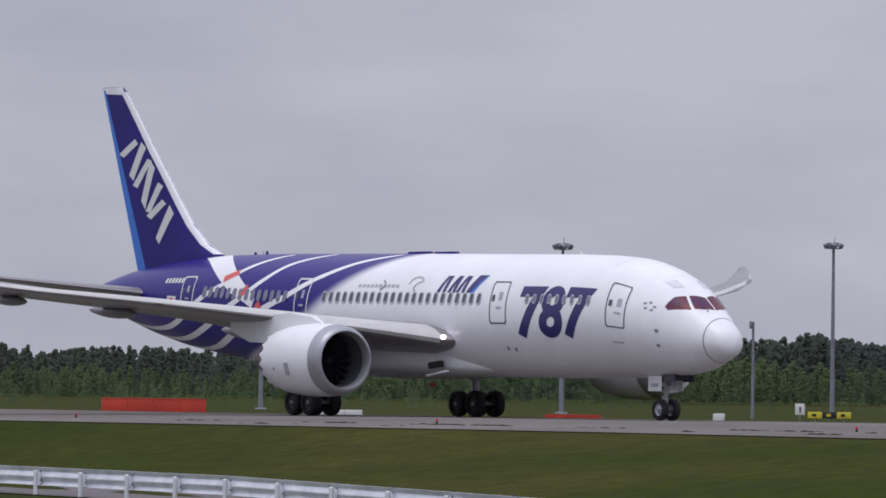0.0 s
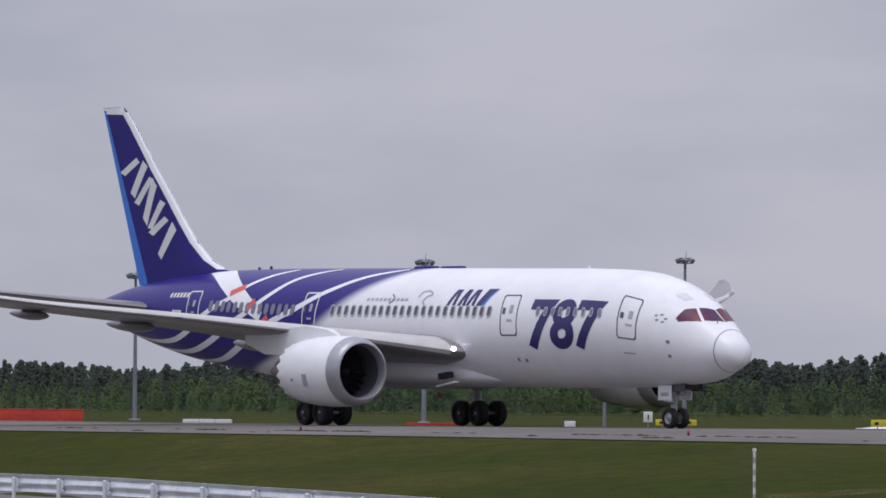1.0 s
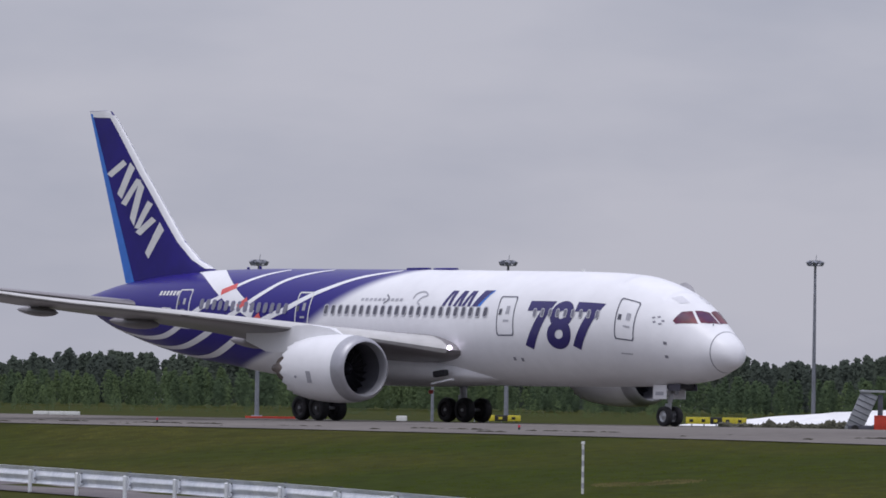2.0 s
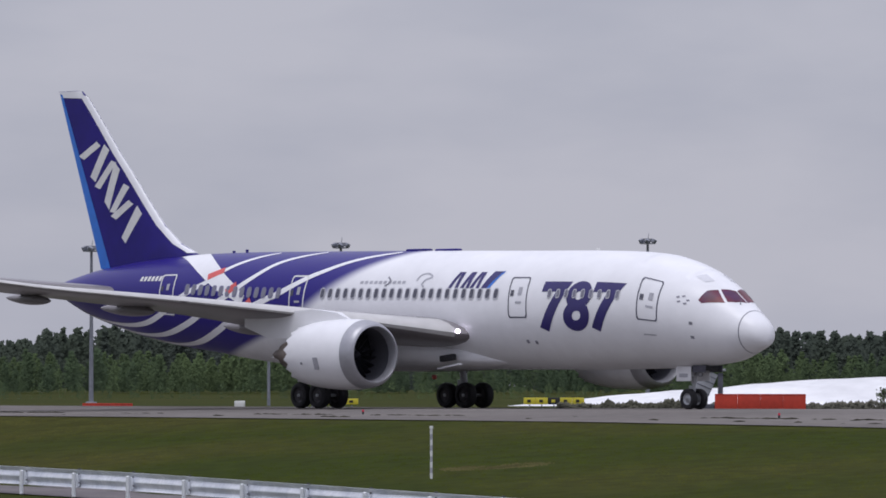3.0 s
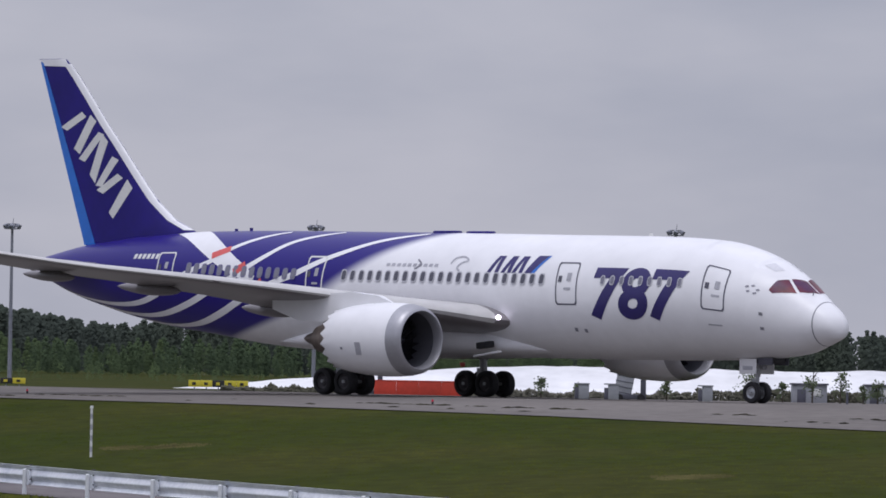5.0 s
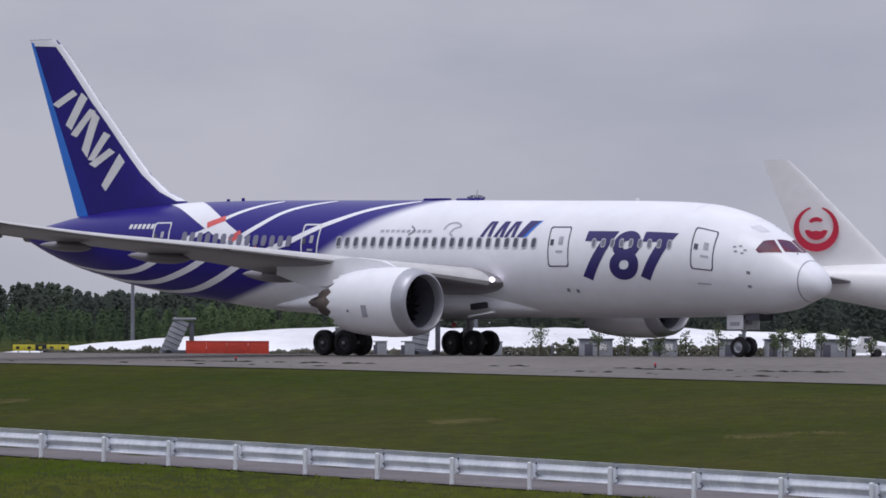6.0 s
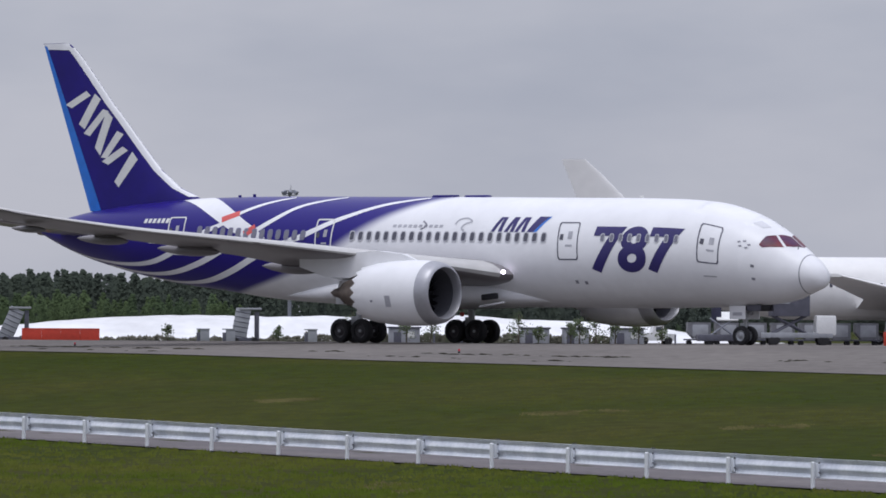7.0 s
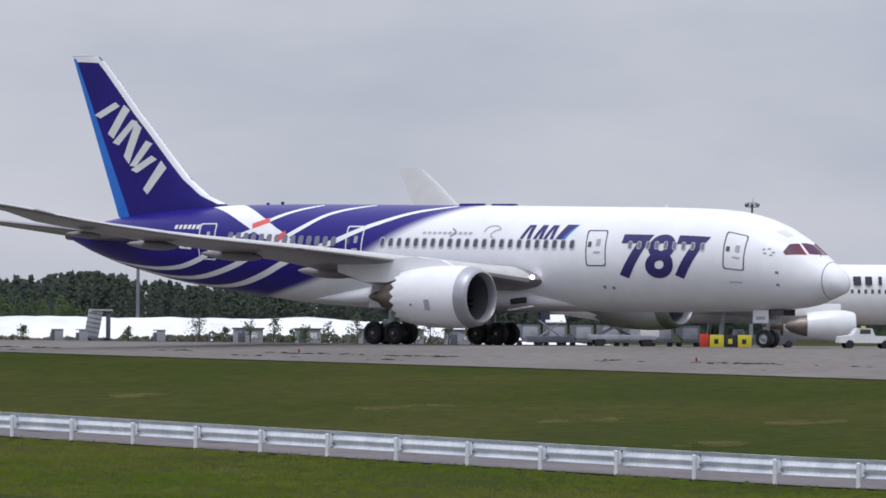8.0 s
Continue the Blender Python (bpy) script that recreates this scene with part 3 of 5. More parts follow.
def fin(plane):
    st = []
    for f in np.linspace(0, 1, 28):
        z = 6.9 + 9.9 * f
        le = np.interp(z, [6.9, 8.0, 8.3, 8.7, 9.65, 10.75, 12.5, 13.5, 14.75, 15.9, 16.6, 16.9], [-43.6, -44.0, -44.7, -45.75, -47.1, -48.2, -49.85, -50.85, -51.95, -53.0, -53.7, -54.2])
        te = np.interp(z, [6.9, 16.9], [-52.45, -56.15])
        st.append((0, le, le - te, z, 0.10 if f < .97 else .07))
    st += [(0, -54.5, 1.7, 16.88, 0.04)]
    part("tail_fin", taller(slab_foil(st, True)), M_BLUE, plane, "tall deep blue tail fin")
    for side in (-1, 1):
        # bright blue rudder edge, white leading edge, and pale slanted bars on the fin
        def on_fin(x, z, out=0.012):
            le = np.interp(z, [6.9, 8.0, 8.3, 8.7, 9.65, 10.75, 12.5, 13.5, 14.75, 15.9, 16.6, 16.9], [-43.6, -44.0, -44.7, -45.75, -47.1, -48.2, -49.85, -50.85, -51.95, -53.0, -53.7, -54.2])
            te = np.interp(z, [6.9, 16.9], [-52.45, -56.15])
            ch = le - te
            t = min(max((le - x) / ch, 0), 1)
            h = 5 * .10 * (0.2969 * math.sqrt(t) - 0.126 * t - 0.3516 * t * t + 0.2843 * t**3 - 0.1015 * t**4)
            hh = (h * 1.1 + 0.02 * math.sin(math.pi * t)) if side > 0 else (h * .9 - .012 * math.sin(math.pi * t))
            return Vector((x, side * (hh * ch + out), z))

        def patch(name, corners, mat, label, nx=4, nz=8):
            bm = bmesh.new()
            (a, b, c, d) = [Vector(q) for q in corners]
            rows = []
            for i in range(nz + 1):
                f = i / nz
                l, r = a.lerp(d, f), b.lerp(c, f)
                rows.append([bm.verts.new(on_fin(*l.lerp(r, j / nx))) for j in range(nx + 1)])
            for p, q in zip(rows, rows[1:]):
                for j in range(nx):
                    bm.faces.new((p[j], p[j + 1], q[j + 1], q[j]))
            part(name, taller(bm), mat, plane, label)
        patch("rudder_edge", [(-52.75, 7.45), (-51.85, 7.45), (-55.85, 16.7), (-56.1, 16.78)], M_LIGHTBLUE, "bright blue rudder trailing edge", 3, 14)
        zs = [8.2, 8.7, 9.65, 10.75, 12.5, 13.5, 14.75, 15.9, 16.6]
        edge = bmesh.new()
        rows = []
        for z in zs:
            le = np.interp(z, [6.9, 8.0, 8.3, 8.7, 9.65, 10.75, 12.5, 13.5, 14.75, 15.9, 16.6, 16.9], [-43.6, -44.0, -44.7, -45.75, -47.1, -48.2, -49.85, -50.85, -51.95, -53.0, -53.7, -54.2])
            rows.append([edge.verts.new(on_fin(le - w, z, 0.014)) for w in (0.0, 0.03, 0.1, 0.22, 0.36, 0.5)])
        for p, q in zip(rows, rows[1:]):
            for j in range(5):
                edge.faces.new((p[j], p[j + 1], q[j + 1], q[j]))
        part("fin_leading_edge", taller(edge), M_WHITE, plane, "white fin leading edge")
        patch("fin_tip_edge", [(-56.0, 16.55), (-53.72, 16.45), (-54.15, 16.86), (-56.15, 16.86)], M_WHITE, "white fin tip", 6, 2)
        bars = [((352, 252), (376, 264), (452, 222), (436, 206)), ((402, 320), (424, 338), (490, 236), (468, 216)), ((420, 352), (444, 362), (520, 278), (498, 270)),
                ((462, 402), (482, 430), (534, 300), (512, 276)), ((484, 436), (508, 440), (574, 358), (550, 346)), ((488, 450), (512, 462), (590, 414), (570, 400)), ((534, 520), (550, 540), (626, 446), (606, 418))]
        for bar in bars:
            pts = []
            for u, v in bar:
                px, pz = u / 2.08, v / 2.08
                pts.append((-56.2 + (px - 130) * 0.0432, 16.89 - (pz - 18) * 0.0336))
            patch("white_bar", [pts[0], pts[1], pts[2], pts[3]], M_SIGNWHITE, "white slanted bar painted on the fin", 2, 5)


def tailplane(plane, side):
    st = [(side * y, le, ch, z, th) for y, le, ch, z, th in ((0, -47.9, 5.9, 6.0, .10), (1.5, -48.9, 5.3, 6.15, .10), (5, -51.2, 3.9, 6.55, .09), (9.0, -53.8, 2.2, 7.0, .09), (9.9, -54.9, 1.1, 7.1, .08))]
    part("tailplane", slab_foil(st), M_GREYWING, plane, "grey tailplane")


def numerals(side):
    """The large painted model number, laid on the skin."""
    cu = bpy.data.curves.new("numerals", "FONT")
    cu.body, cu.size, cu.shear, cu.offset, cu.space_character = "787", 1.0, 0.11, 0.036, 1.0
    tmp = bpy.data.objects.new("numerals_tmp", cu)
    scene.collection.objects.link(tmp)
    me = bpy.data.meshes.new_from_object(tmp)
    bpy.data.objects.remove(tmp)
    bm = bmesh.new()
    bm.from_mesh(me)
    bmesh.ops.remove_doubles(bm, verts=bm.verts, dist=1e-4)
    x0, x1 = min(v.co.x for v in bm.verts), max(v.co.x for v in bm.verts)
    y0, y1 = min(v.co.y for v in bm.verts), max(v.co.y for v in bm.verts)
    for v in bm.verts:
        f, g = (v.co.x - x0) / (x1 - x0), (v.co.y - y0) / (y1 - y0)
        v.co.x = (-14.2 + 6.05 * f) if side < 0 else (-8.2 - 6.05 * f)
        v.co.y = (-21.5 + 50 * g) * 0.0511
        v.co.z = 0
    conform(bm, side, 0.014, 0.2)
    return bm


def oval(w, h, k=14):
    return [(math.copysign(abs(math.cos(2 * math.pi * i / k)) ** .6, math.cos(2 * math.pi * i / k)) * w / 2, math.copysign(abs(math.sin(2 * math.pi * i / k)) ** .6, math.sin(2 * math.pi * i / k)) * h / 2) for i in range(k)]


def airliner():
    plane = empty("airliner")
    tagged(plane, "white and deep blue twin-engine jet airliner taxiing on asphalt", "airplane")
    body = part("fuselage", hull_mesh(), M_BODY, plane, "white fuselage turning deep blue towards the tail")
    # wing-body fairing under the centre section
    rings = []
    for d in np.linspace(16.5, 37.5, 26):
        f = (d - 16.5) / 21.0
        k = math.sin(math.pi * f) ** 0.85 if 0 < f < 1 else 0.0
        zc, w, b = section(-d)
        low = zc - b + 0.25 - 0.42 * k
        wide = 0.9 + 2.18 * k
        top = 2.5 + 1.45 * k
        mid, hh = (top + low) / 2, (top - low) / 2
        rings.append([(-d, wide * math.copysign(abs(math.cos(a)) ** .8, math.cos(a)), mid + hh * math.copysign(abs(math.sin(a)) ** .8, math.sin(a))) for a in np.linspace(0, 2 * math.pi, 40, endpoint=False)])
    part("wing_fairing", loft(rings, True, (True, True)), M_WHITE, plane, "white fairing where the wings meet the body")
    rim = bmesh.new()
    vs = [rim.verts.new((x, 0.004, z)) for x, z in oval(0.40, 0.60)]
    rim.faces.new(vs)
    rim_me = mesh_of("window_rim", rim, M_PANERIM)
    rim = bmesh.new()
    vs = [rim.verts.new((x, 0.004, z)) for x, z in oval(0.40, 0.60)]
    rim.faces.new(vs)
    blue_rim_me = mesh_of("window_rim", rim, M_BLUERIM)
    gl = bmesh.new()
    vs = [gl.verts.new((x, 0.008, z)) for x, z in oval(0.29, 0.48)]
    gl.faces.new(vs)
    pane_me = mesh_of("window_pane", gl, M_PANE)
    gl = bmesh.new()
    vs = [gl.verts.new((x, 0.008, z)) for x, z in oval(0.29, 0.48)]
    gl.faces.new(vs)
    soft_me = mesh_of("window_pane", gl, M_PANESOFT)
    for side in (-1, 1):
        wing = part("wing", wing_mesh(side), M_GREYWING, plane, "grey swept wing with an upturned raked tip")
        lead = []
        for y in list(np.arange(3.2, 25.6, 1.6)) + [26.5, 27.6, 28.6, 29.4]:
            le, ch, z, th = (wing_at(y, k) for k in (1, 2, 3, 4))
            pr = foil(ch, th)
            n = len(pr)
            lead.append([(le + q[0] * 1.0 + 0.012, side * y, z + q[1] * 1.06 + q[0] * .02) for q in [pr[i % n] for i in (3, 2, 1, 0, -1)]])
        part("leading_edge_slat", loft(lead, False), M_SLAT, wing, "pale leading edge slats")
        for y, ln, big in ((7.0, 4.4, .36), (13.6, 4.6, .33), (18.6, 3.8, .28), (22.8, 2.6, .2)):
            le, ch, z = wing_at(y, 1), wing_at(y, 2), wing_at(y, 3)
            part("flap_fairing", teardrop(ln, big, big * 1.1), M_GREYWING, wing, "pale flap track fairing", pose(le - ch + ln * .62, side * y, z - .42, 0, 3, 0))
        part("landing_light", lathe([(0, 0.02), (0.04, 0.08), (0.0, 0.11), (-0.1, 0.12)], 16, "x", (-19.52, side * 3.1, 3.88)), M_LAMP, plane, "bright white landing light")
        engine(plane, side)
        main_gear(plane, side)
        tailplane(plane, side)
        # white stripes of the tail, a broad crossing band and red squares
        s1 = [(-36.4, 76), (-36.9, 70), (-38.2, 55), (-39.4, 40), (-40.35, 26), (-41.7, 14), (-43.1, 0), (-44.4, -15), (-46.5, -33), (-49.2, -47), (-52.2, -58), (-54.0, -60)]
        s2 = [(-32.6, 78), (-33.2, 72), (-35.1, 54), (-36.5, 34), (-37.85, 17), (-38.4, 11), (-40.1, -5), (-42.2, -25), (-45.0, -46), (-47.8, -60), (-50.5, -66)]
        s3 = [(-26.6, 76), (-27.3, 70), (-29.15, 57), (-31.0, 41), (-32.0, 33), (-34.1, 15), (-35.05, 9), (-37.5, -9), (-39.7, -30), (-42.4, -54), (-45.0, -68), (-47.5, -74)]
        for s in (s1, s2, s3):
            part("white_stripe", band(s, 0.40, side, 0.012, (0.6, 1.0)), M_WHITE, body, "curved white stripe")
        part("broad_band", band([(-44.4, 88), (-43.5, 75), (-41.45, 49), (-39.3, 26), (-38.15, 17), (-37.0, 7)], 0.98, side, 0.018, (1.7, 0.55)), M_WHITE, body, "broad white band")
        for a, b in (((-40.5, 31), (-39.35, 41)), ((-38.5, 14), (-37.75, 23)), ((-36.7, 1), (-36.3, 7))):
            part("red_square", band([a, ((a[0] + b[0]) / 2, (a[1] + b[1]) / 2), b], 0.42, side, 0.026), M_RED, body, "red square")
        # doors
        for c in ([(-7.42, 38), (-6.2, 38), (-6.2, -8), (-7.36, -8)], [(-16.38, 33), (-15.12, 33), (-15.0, -8), (-16.24, -8)], [(-33.32, 35), (-32.0, 35), (-31.95, -6), (-33.1, -6)], [(-44.68, 35), (-43.32, 35), (-43.1, -16), (-44.45, -16)]):
            blue = c[0][0] < -30
            door = part("passenger_door", outline(c, 0.09 if blue else 0.065, side), M_SIGNWHITE if blue else M_LINE, plane, "door with a white outline" if blue else "white door with a dark outline")
            mx = (c[0][0] + c[1][0]) / 2
            hx = mx - .33 if side < 0 else mx - .33
            part("door_window", decal([(hx - .1, 13), (hx + .1, 13), (hx + .1, 19), (hx - .1, 19)], side, 0.02), M_PANE, door)
            part("door_handle", decal([(mx - .05, 6), (mx + .35, 6), (mx + .35, 8), (mx - .05, 8)], side, 0.02), M_FADE, door)
            part("door_placard", decal([(mx + .05, 14), (mx + .3, 14), (mx + .3, 22), (mx + .05, 22)], side, 0.02), M_FADE, door)
        # cabin windows
        rows = [-17.15 - 0.607 * k for k in range(23)] + [-8.55 - 0.62 * k for k in range(9)] + [-34.1 - 0.607 * k for k in range(14)]
        for x in rows:
            p, q = skin(x, 15.5, side), skin(x, 16.5, side)
            up = (q - p).normalized()
            no = Vector((0, side * 1, 0))
            no = (no - up * no.dot(up)).normalized()
            ax = up.cross(no) if side < 0 else up.cross(no)
            m = Matrix((ax, no, up)).transposed().to_4x4()
            m.translation = p + no * 0.018
            if x > -16:
                m = m @ Matrix.Diagonal((.78, 1, .8, 1))
            w = part("cabin_window", blue_rim_me if x < -33 else rim_me, None, plane, "", m)
            part("pane", pane_me if -32 < x < -16 else soft_me, None, w)
        # flight deck windows
        part("cockpit_side_window", decal([(-4.27, 31), (-4.14, 50), (-3.78, 62.5), (-3.08, 49), (-3.5, 39), (-4.08, 28.5)], side, 0.014, 0.2), M_SCREEN, plane, "reddish flight deck side window")
        part("windscreen", decal([(-3.72, 66.5), (-3.35, 88.5), (-2.5, 88.5), (-2.72, 66), (-3.0, 54)], side, 0.014, 0.2), M_SCREEN, plane, "reddish windscreen pane")
        part("roof_patch", decal([(-5.1, 62), (-4.5, 62), (-4.3, 74), (-4.9, 76)], side, 0.014), M_PATCH, body, "pale grey hatch above the flight deck")
        # painted words and badges as bars
        part("model_number", numerals(side), M_INK, body, "large dark blue painted numerals")
        f = (lambda x: x) if side < 0 else (lambda x: -38.0 - x)
        for x0, x1, sl in ((-20.85, -20.05, .35), (-19.95, -19.3, .35), (-19.25, -18.5, .35)):
            for e in (0, 1):
                a = x0 + (x1 - x0) * (.0 if e == 0 else .62)
                part("ink_bar", decal([(f(a), 21), (f(a + .24), 21), (f(a + .24 + sl * (1.3 if e == 0 else .5)), 39), (f(a + sl * (1.3 if e == 0 else .5)), 39)], side, 0.014), M_INK, body, "dark blue slanted bar")
        part("slash_mark", decal([(f(-18.4), 21), (f(-17.95), 21), (f(-17.12), 40), (f(-17.8), 40)], side, 0.014), M_INK, body, "blue slanted block")
        part("slash_mark", decal([(f(-17.95), 21), (f(-17.72), 21), (f(-17.0), 40), (f(-17.12), 40)], side, 0.014), M_LIGHTBLUE, body, "bright blue edge of the block")
        for k in range(10):
            a = -27.75 + k * 0.365
            part("grey_bar", decal([(a, 25.5), (a + .24, 25.5), (a + .26, 28.5), (a + .02, 28.5)], side, 0.014), M_FADE, body, "pale grey bar of a small word")
        part("grey_arc", band([(-25.75, 23), (-25.45, 26), (-25.42, 29), (-25.7, 33)], 0.09, side), M_SEAM, body, "thin grey arc")
        part("emblem", band([(-23.4, 29), (-23.2, 35), (-22.7, 37), (-22.3, 33), (-22.7, 30), (-22.9, 25), (-22.7, 22)], 0.10, side), M_FADE, body, "pale grey line emblem")
        for k in range(5):
            w = 2 * math.pi * k / 5 + .3
            x, d = -4.98 + .27 * math.cos(w), 24 + 4.6 * math.sin(w)
            part("emblem_dot", band([(x - .07, d - 1), (x + .07, d + 1)], 0.1, side), M_SEAM, body)
        for k in range(6):
            a = -46.75 + k * .36
            part("pale_bar", decal([(a, 26), (a + .24, 26), (a + .27, 33), (a + .03, 33)], side, 0.014), M_SIGNWHITE, body, "white bar of a small marking")
        part("flag_panel", decal([(-46.1, -3), (-45.1, -3), (-45.1, 9), (-46.1, 9)], side, 0.014), M_SIGNWHITE, body, "small white flag")
        part("flag_disc", decal([(-45.6 + .26 * math.cos(q), 3 + 4 * math.sin(q)) for q in np.linspace(0, 2 * math.pi, 12, endpoint=False)], side, 0.022), M_RED, body, "red disc")
        for x, d in ((-15.34, -32), (-14.78, -33), (-4.44, -3), (-4.45, -22)):
            part("vent", decal([(x - .09, d - 2), (x + .09, d - 2), (x + .09, d + 2), (x - .09, d + 2)], side, 0.014), M_SEAM, body, "small dark vent")
        part("placard", decal([(-7.1, -24), (-6.4, -24), (-6.4, -22.6), (-7.1, -22.6)], side, 0.014), M_FADE, body)
        # a solid block coloured as the shade inside the inlet
        part("ram_air_inlet_shade", box((1.0, 0.3, 0.32), (-20.9, side * 2.62, 2.55), 0.06, turn=Matrix.Rotation(radians(-6), 4, "Y")), M_DARK, plane, "near-black block for the shade in the fairing's air inlet")
        part("ram_air_lip", box((1.7, 0.25, 0.1), (-20.7, side * 2.66, 2.12), 0.04, turn=Matrix.Rotation(radians(-8), 4, "Y")), M_WHITE, plane, "pale inlet lip")
    ring = [skin(-1.95, 360 * i / 60, -1, .006) for i in range(60)]
    ring2 = [skin(-2.0, 360 * i / 60, -1, .006) for i in range(60)]
    part("radome_seam", loft([ring, ring2]), M_SEAM, plane, "thin dark seam behind the radome")
    nose_gear(plane)
    fin(plane)
    for x, h in ((-12.5, .14), (-40.2, .16), (-41.3, .12)):
        zc, w, b = section(x)
        part("antenna", box((0.22, 0.04, h + .1), (x, 0, zc + b + h / 2 - .05), 0.02), M_SIGNWHITE if x > -30 else M_BLUE, plane, "blade antenna")
    for x in (-26.2, -23.9):
        zc, w, b = section(x)
        part("roof_fairing", box((1.6, 0.5, 0.2), (x, 0, zc + b), 0.08), M_BLUE, plane, "low roof fairing")
    part("tail_cone_outlet", lathe([(-56.3, 0.34), (-56.75, 0.3), (-56.7, 0.2), (-56.2, 0.2)], 20, "x", (0, 0, 6.4)), M_HOT, plane, "metal tail cone outlet")
    part("belly_beacon", lathe([(1.72, 0.02), (1.74, 0.10), (1.84, 0.13), (1.95, 0.13)], 14, "z", (-25.0, 0, -.25)), M_RED, plane, "red belly beacon")
    part("pitot_mast", rod((-1.75, -.42, 5.0), (-1.6, -.5, 5.3), .03, .02), M_SEAM, plane)
    return plane


plane = airliner()


# ---- beyond the taxiway ----
def gz(x, y):
    return float(height(x, y))


def light_mast(x, y, top):
    z = gz(x, y) - .02
    m = empty("light_mast", pose(x, y, z))
    tagged(m, "tall grey steel apron light mast with a lamp platform", "light mast", "apron light masts")
    h = top - z
    part("pole", rod((0, 0, 0), (0, 0, h - .5), .2, .11, 16), M_MAST, m)
    part("base_plate", rod((0, 0, 0), (0, 0, .12), .5, .45, 16), M_MAST, m)
    part("platform", lathe([(0, .2), (0.02, .7), (.1, .7), (.1, .2)], 16, "z", (0, 0, h - .75)), M_MAST, m, "round lamp platform")
    for k in range(6):
        w = k * math.pi / 3 + .4
        lamp = part("floodlight", box((.42, .3, .34), bevel=.05), M_MAST, m, "grey floodlight", pose(.62 * math.cos(w), .62 * math.sin(w), h - .45, 25 * math.sin(w), 25, math.degrees(w)))
    part("lightning_rod", rod((0, 0, h - .7), (.1, 0, h + .25), .04, .02, 6), M_MAST, m)
    part("top_rail", lathe([(h - .3, .5), (h - .24, .52), (h - .24, .47)], 14, "z"), M_MAST, m)


for x, y, top in ((-79.0, 583, 12.5), (-51.5, 556, 13.2), (-31.4, 577, 13.9), (-4.6, 598, 14.7), (26.9, 562, 14.1), (91.9, 590, 14.6)):
    light_mast(x, y, top)


def camera_post(x, y, h):
    z = gz(x, y)
    m = tagged(empty("camera_post", pose(x, y, z)), "slim dark grey post with a small box on top", "post")
    part("pole", rod((0, 0, 0), (0, 0, h), .12, .08, 12), M_MAST, m)
    part("head", box((.2, .35, .5), (-.15, 0, h - .2), .05), M_MAST, m)


camera_post(-31.6, 480, 6.5)


def barrier(x, y, width, h, turn=0):
    m = tagged(empty("barrier", pose(x, y, gz(x, y), 0, 0, turn)), "long red panelled barrier standing on the apron", "barrier", "red barriers")
    k = 4
    for i in range(k):
        part("panel", box((width / k - .004, .12, h - .08), ((i + .5) * width / k, 0, h / 2 + .04), .02), M_BARRIER, m)
    for i in range(k + 1):
        part("foot", box((.1, .6, .08), (i * width / k, 0, .04), .02), M_BARRIER, m)
    part("top_cap", box((width, .16, .06), (width / 2, 0, h), .02), M_BARRIER, m, "darker red cap")


barrier(-69.2, 440, 6.5, 0.95)
barrier(0.9, 366, 5.15, 1.0)
barrier(-41.7, 440, 3.4, 0.26)


def guidance_sign(x, y, width, h, marks, turn=0, first=None):
    m = tagged(empty("guidance_sign", pose(x, y, gz(x, y), 0, 0, turn)), "low yellow taxiway guidance sign with black markings", "sign", "taxiway signs")
    panels = marks
    w = width / len(panels)
    for i, c in enumerate(panels):
        p = part("panel", box((w - .008, .25, h - .15), ((i + .5) * w, 0, h / 2 + .12), .03), {"y": M_YELLOW, "k": M_BLACK, "r": M_BARRIER}[c], m)
        if c != "r":
            part("marking", box((w * .3, .012, h * .32), ((i + .45) * w, -.131, h / 2 + .12), .002), M_BLACK if c == "y" else M_YELLOW, p, "small bar of characters")
        part("leg", box((.08, .1, .2), ((i + .5) * w, 0, .08)), M_MAST, m)


def white_plate(x, y, h):
    m = tagged(empty("small_sign", pose(x, y, gz(x, y))), "small white sign plate with a black mark on a short post", "sign")
    part("plate", box((.6, .06, .7), (0, 0, h - .2), .02), M_SIGNWHITE, m)
    part("post", rod((0, .05, 0), (0, .05, h - .3), .04), M_MAST, m)
    part("mark", box((.1, .012, .34), (0.02, -.036, h - .22), .002), M_BLACK, m, "black mark")


guidance_sign(-26.2, 450, 2.7, .55, "yky")
white_plate(-26.7, 450, .95)
guidance_sign(-12.1, 451, 4.2, .62, "yykyy")
guidance_sign(54.5, 331, 2.75, 1.0, "yky")
guidance_sign(53.9, 331.5, .6, 1.05, "r")


def low_block(x, y, w, h):
    m = tagged(empty("kerb_block", pose(x, y, gz(x, y))), "low long white concrete block on the grass", "block", "white blocks")
    k = max(1, round(w / 1.1))
    for i in range(k):
        part("block", box((w / k - .03, .5, h), ((i + .5) * w / k, 0, h / 2), .05), M_SIGNWHITE, m)


low_block(-56.2, 440, 3.2, .42)
low_block(-30.3, 424, .7, .5)


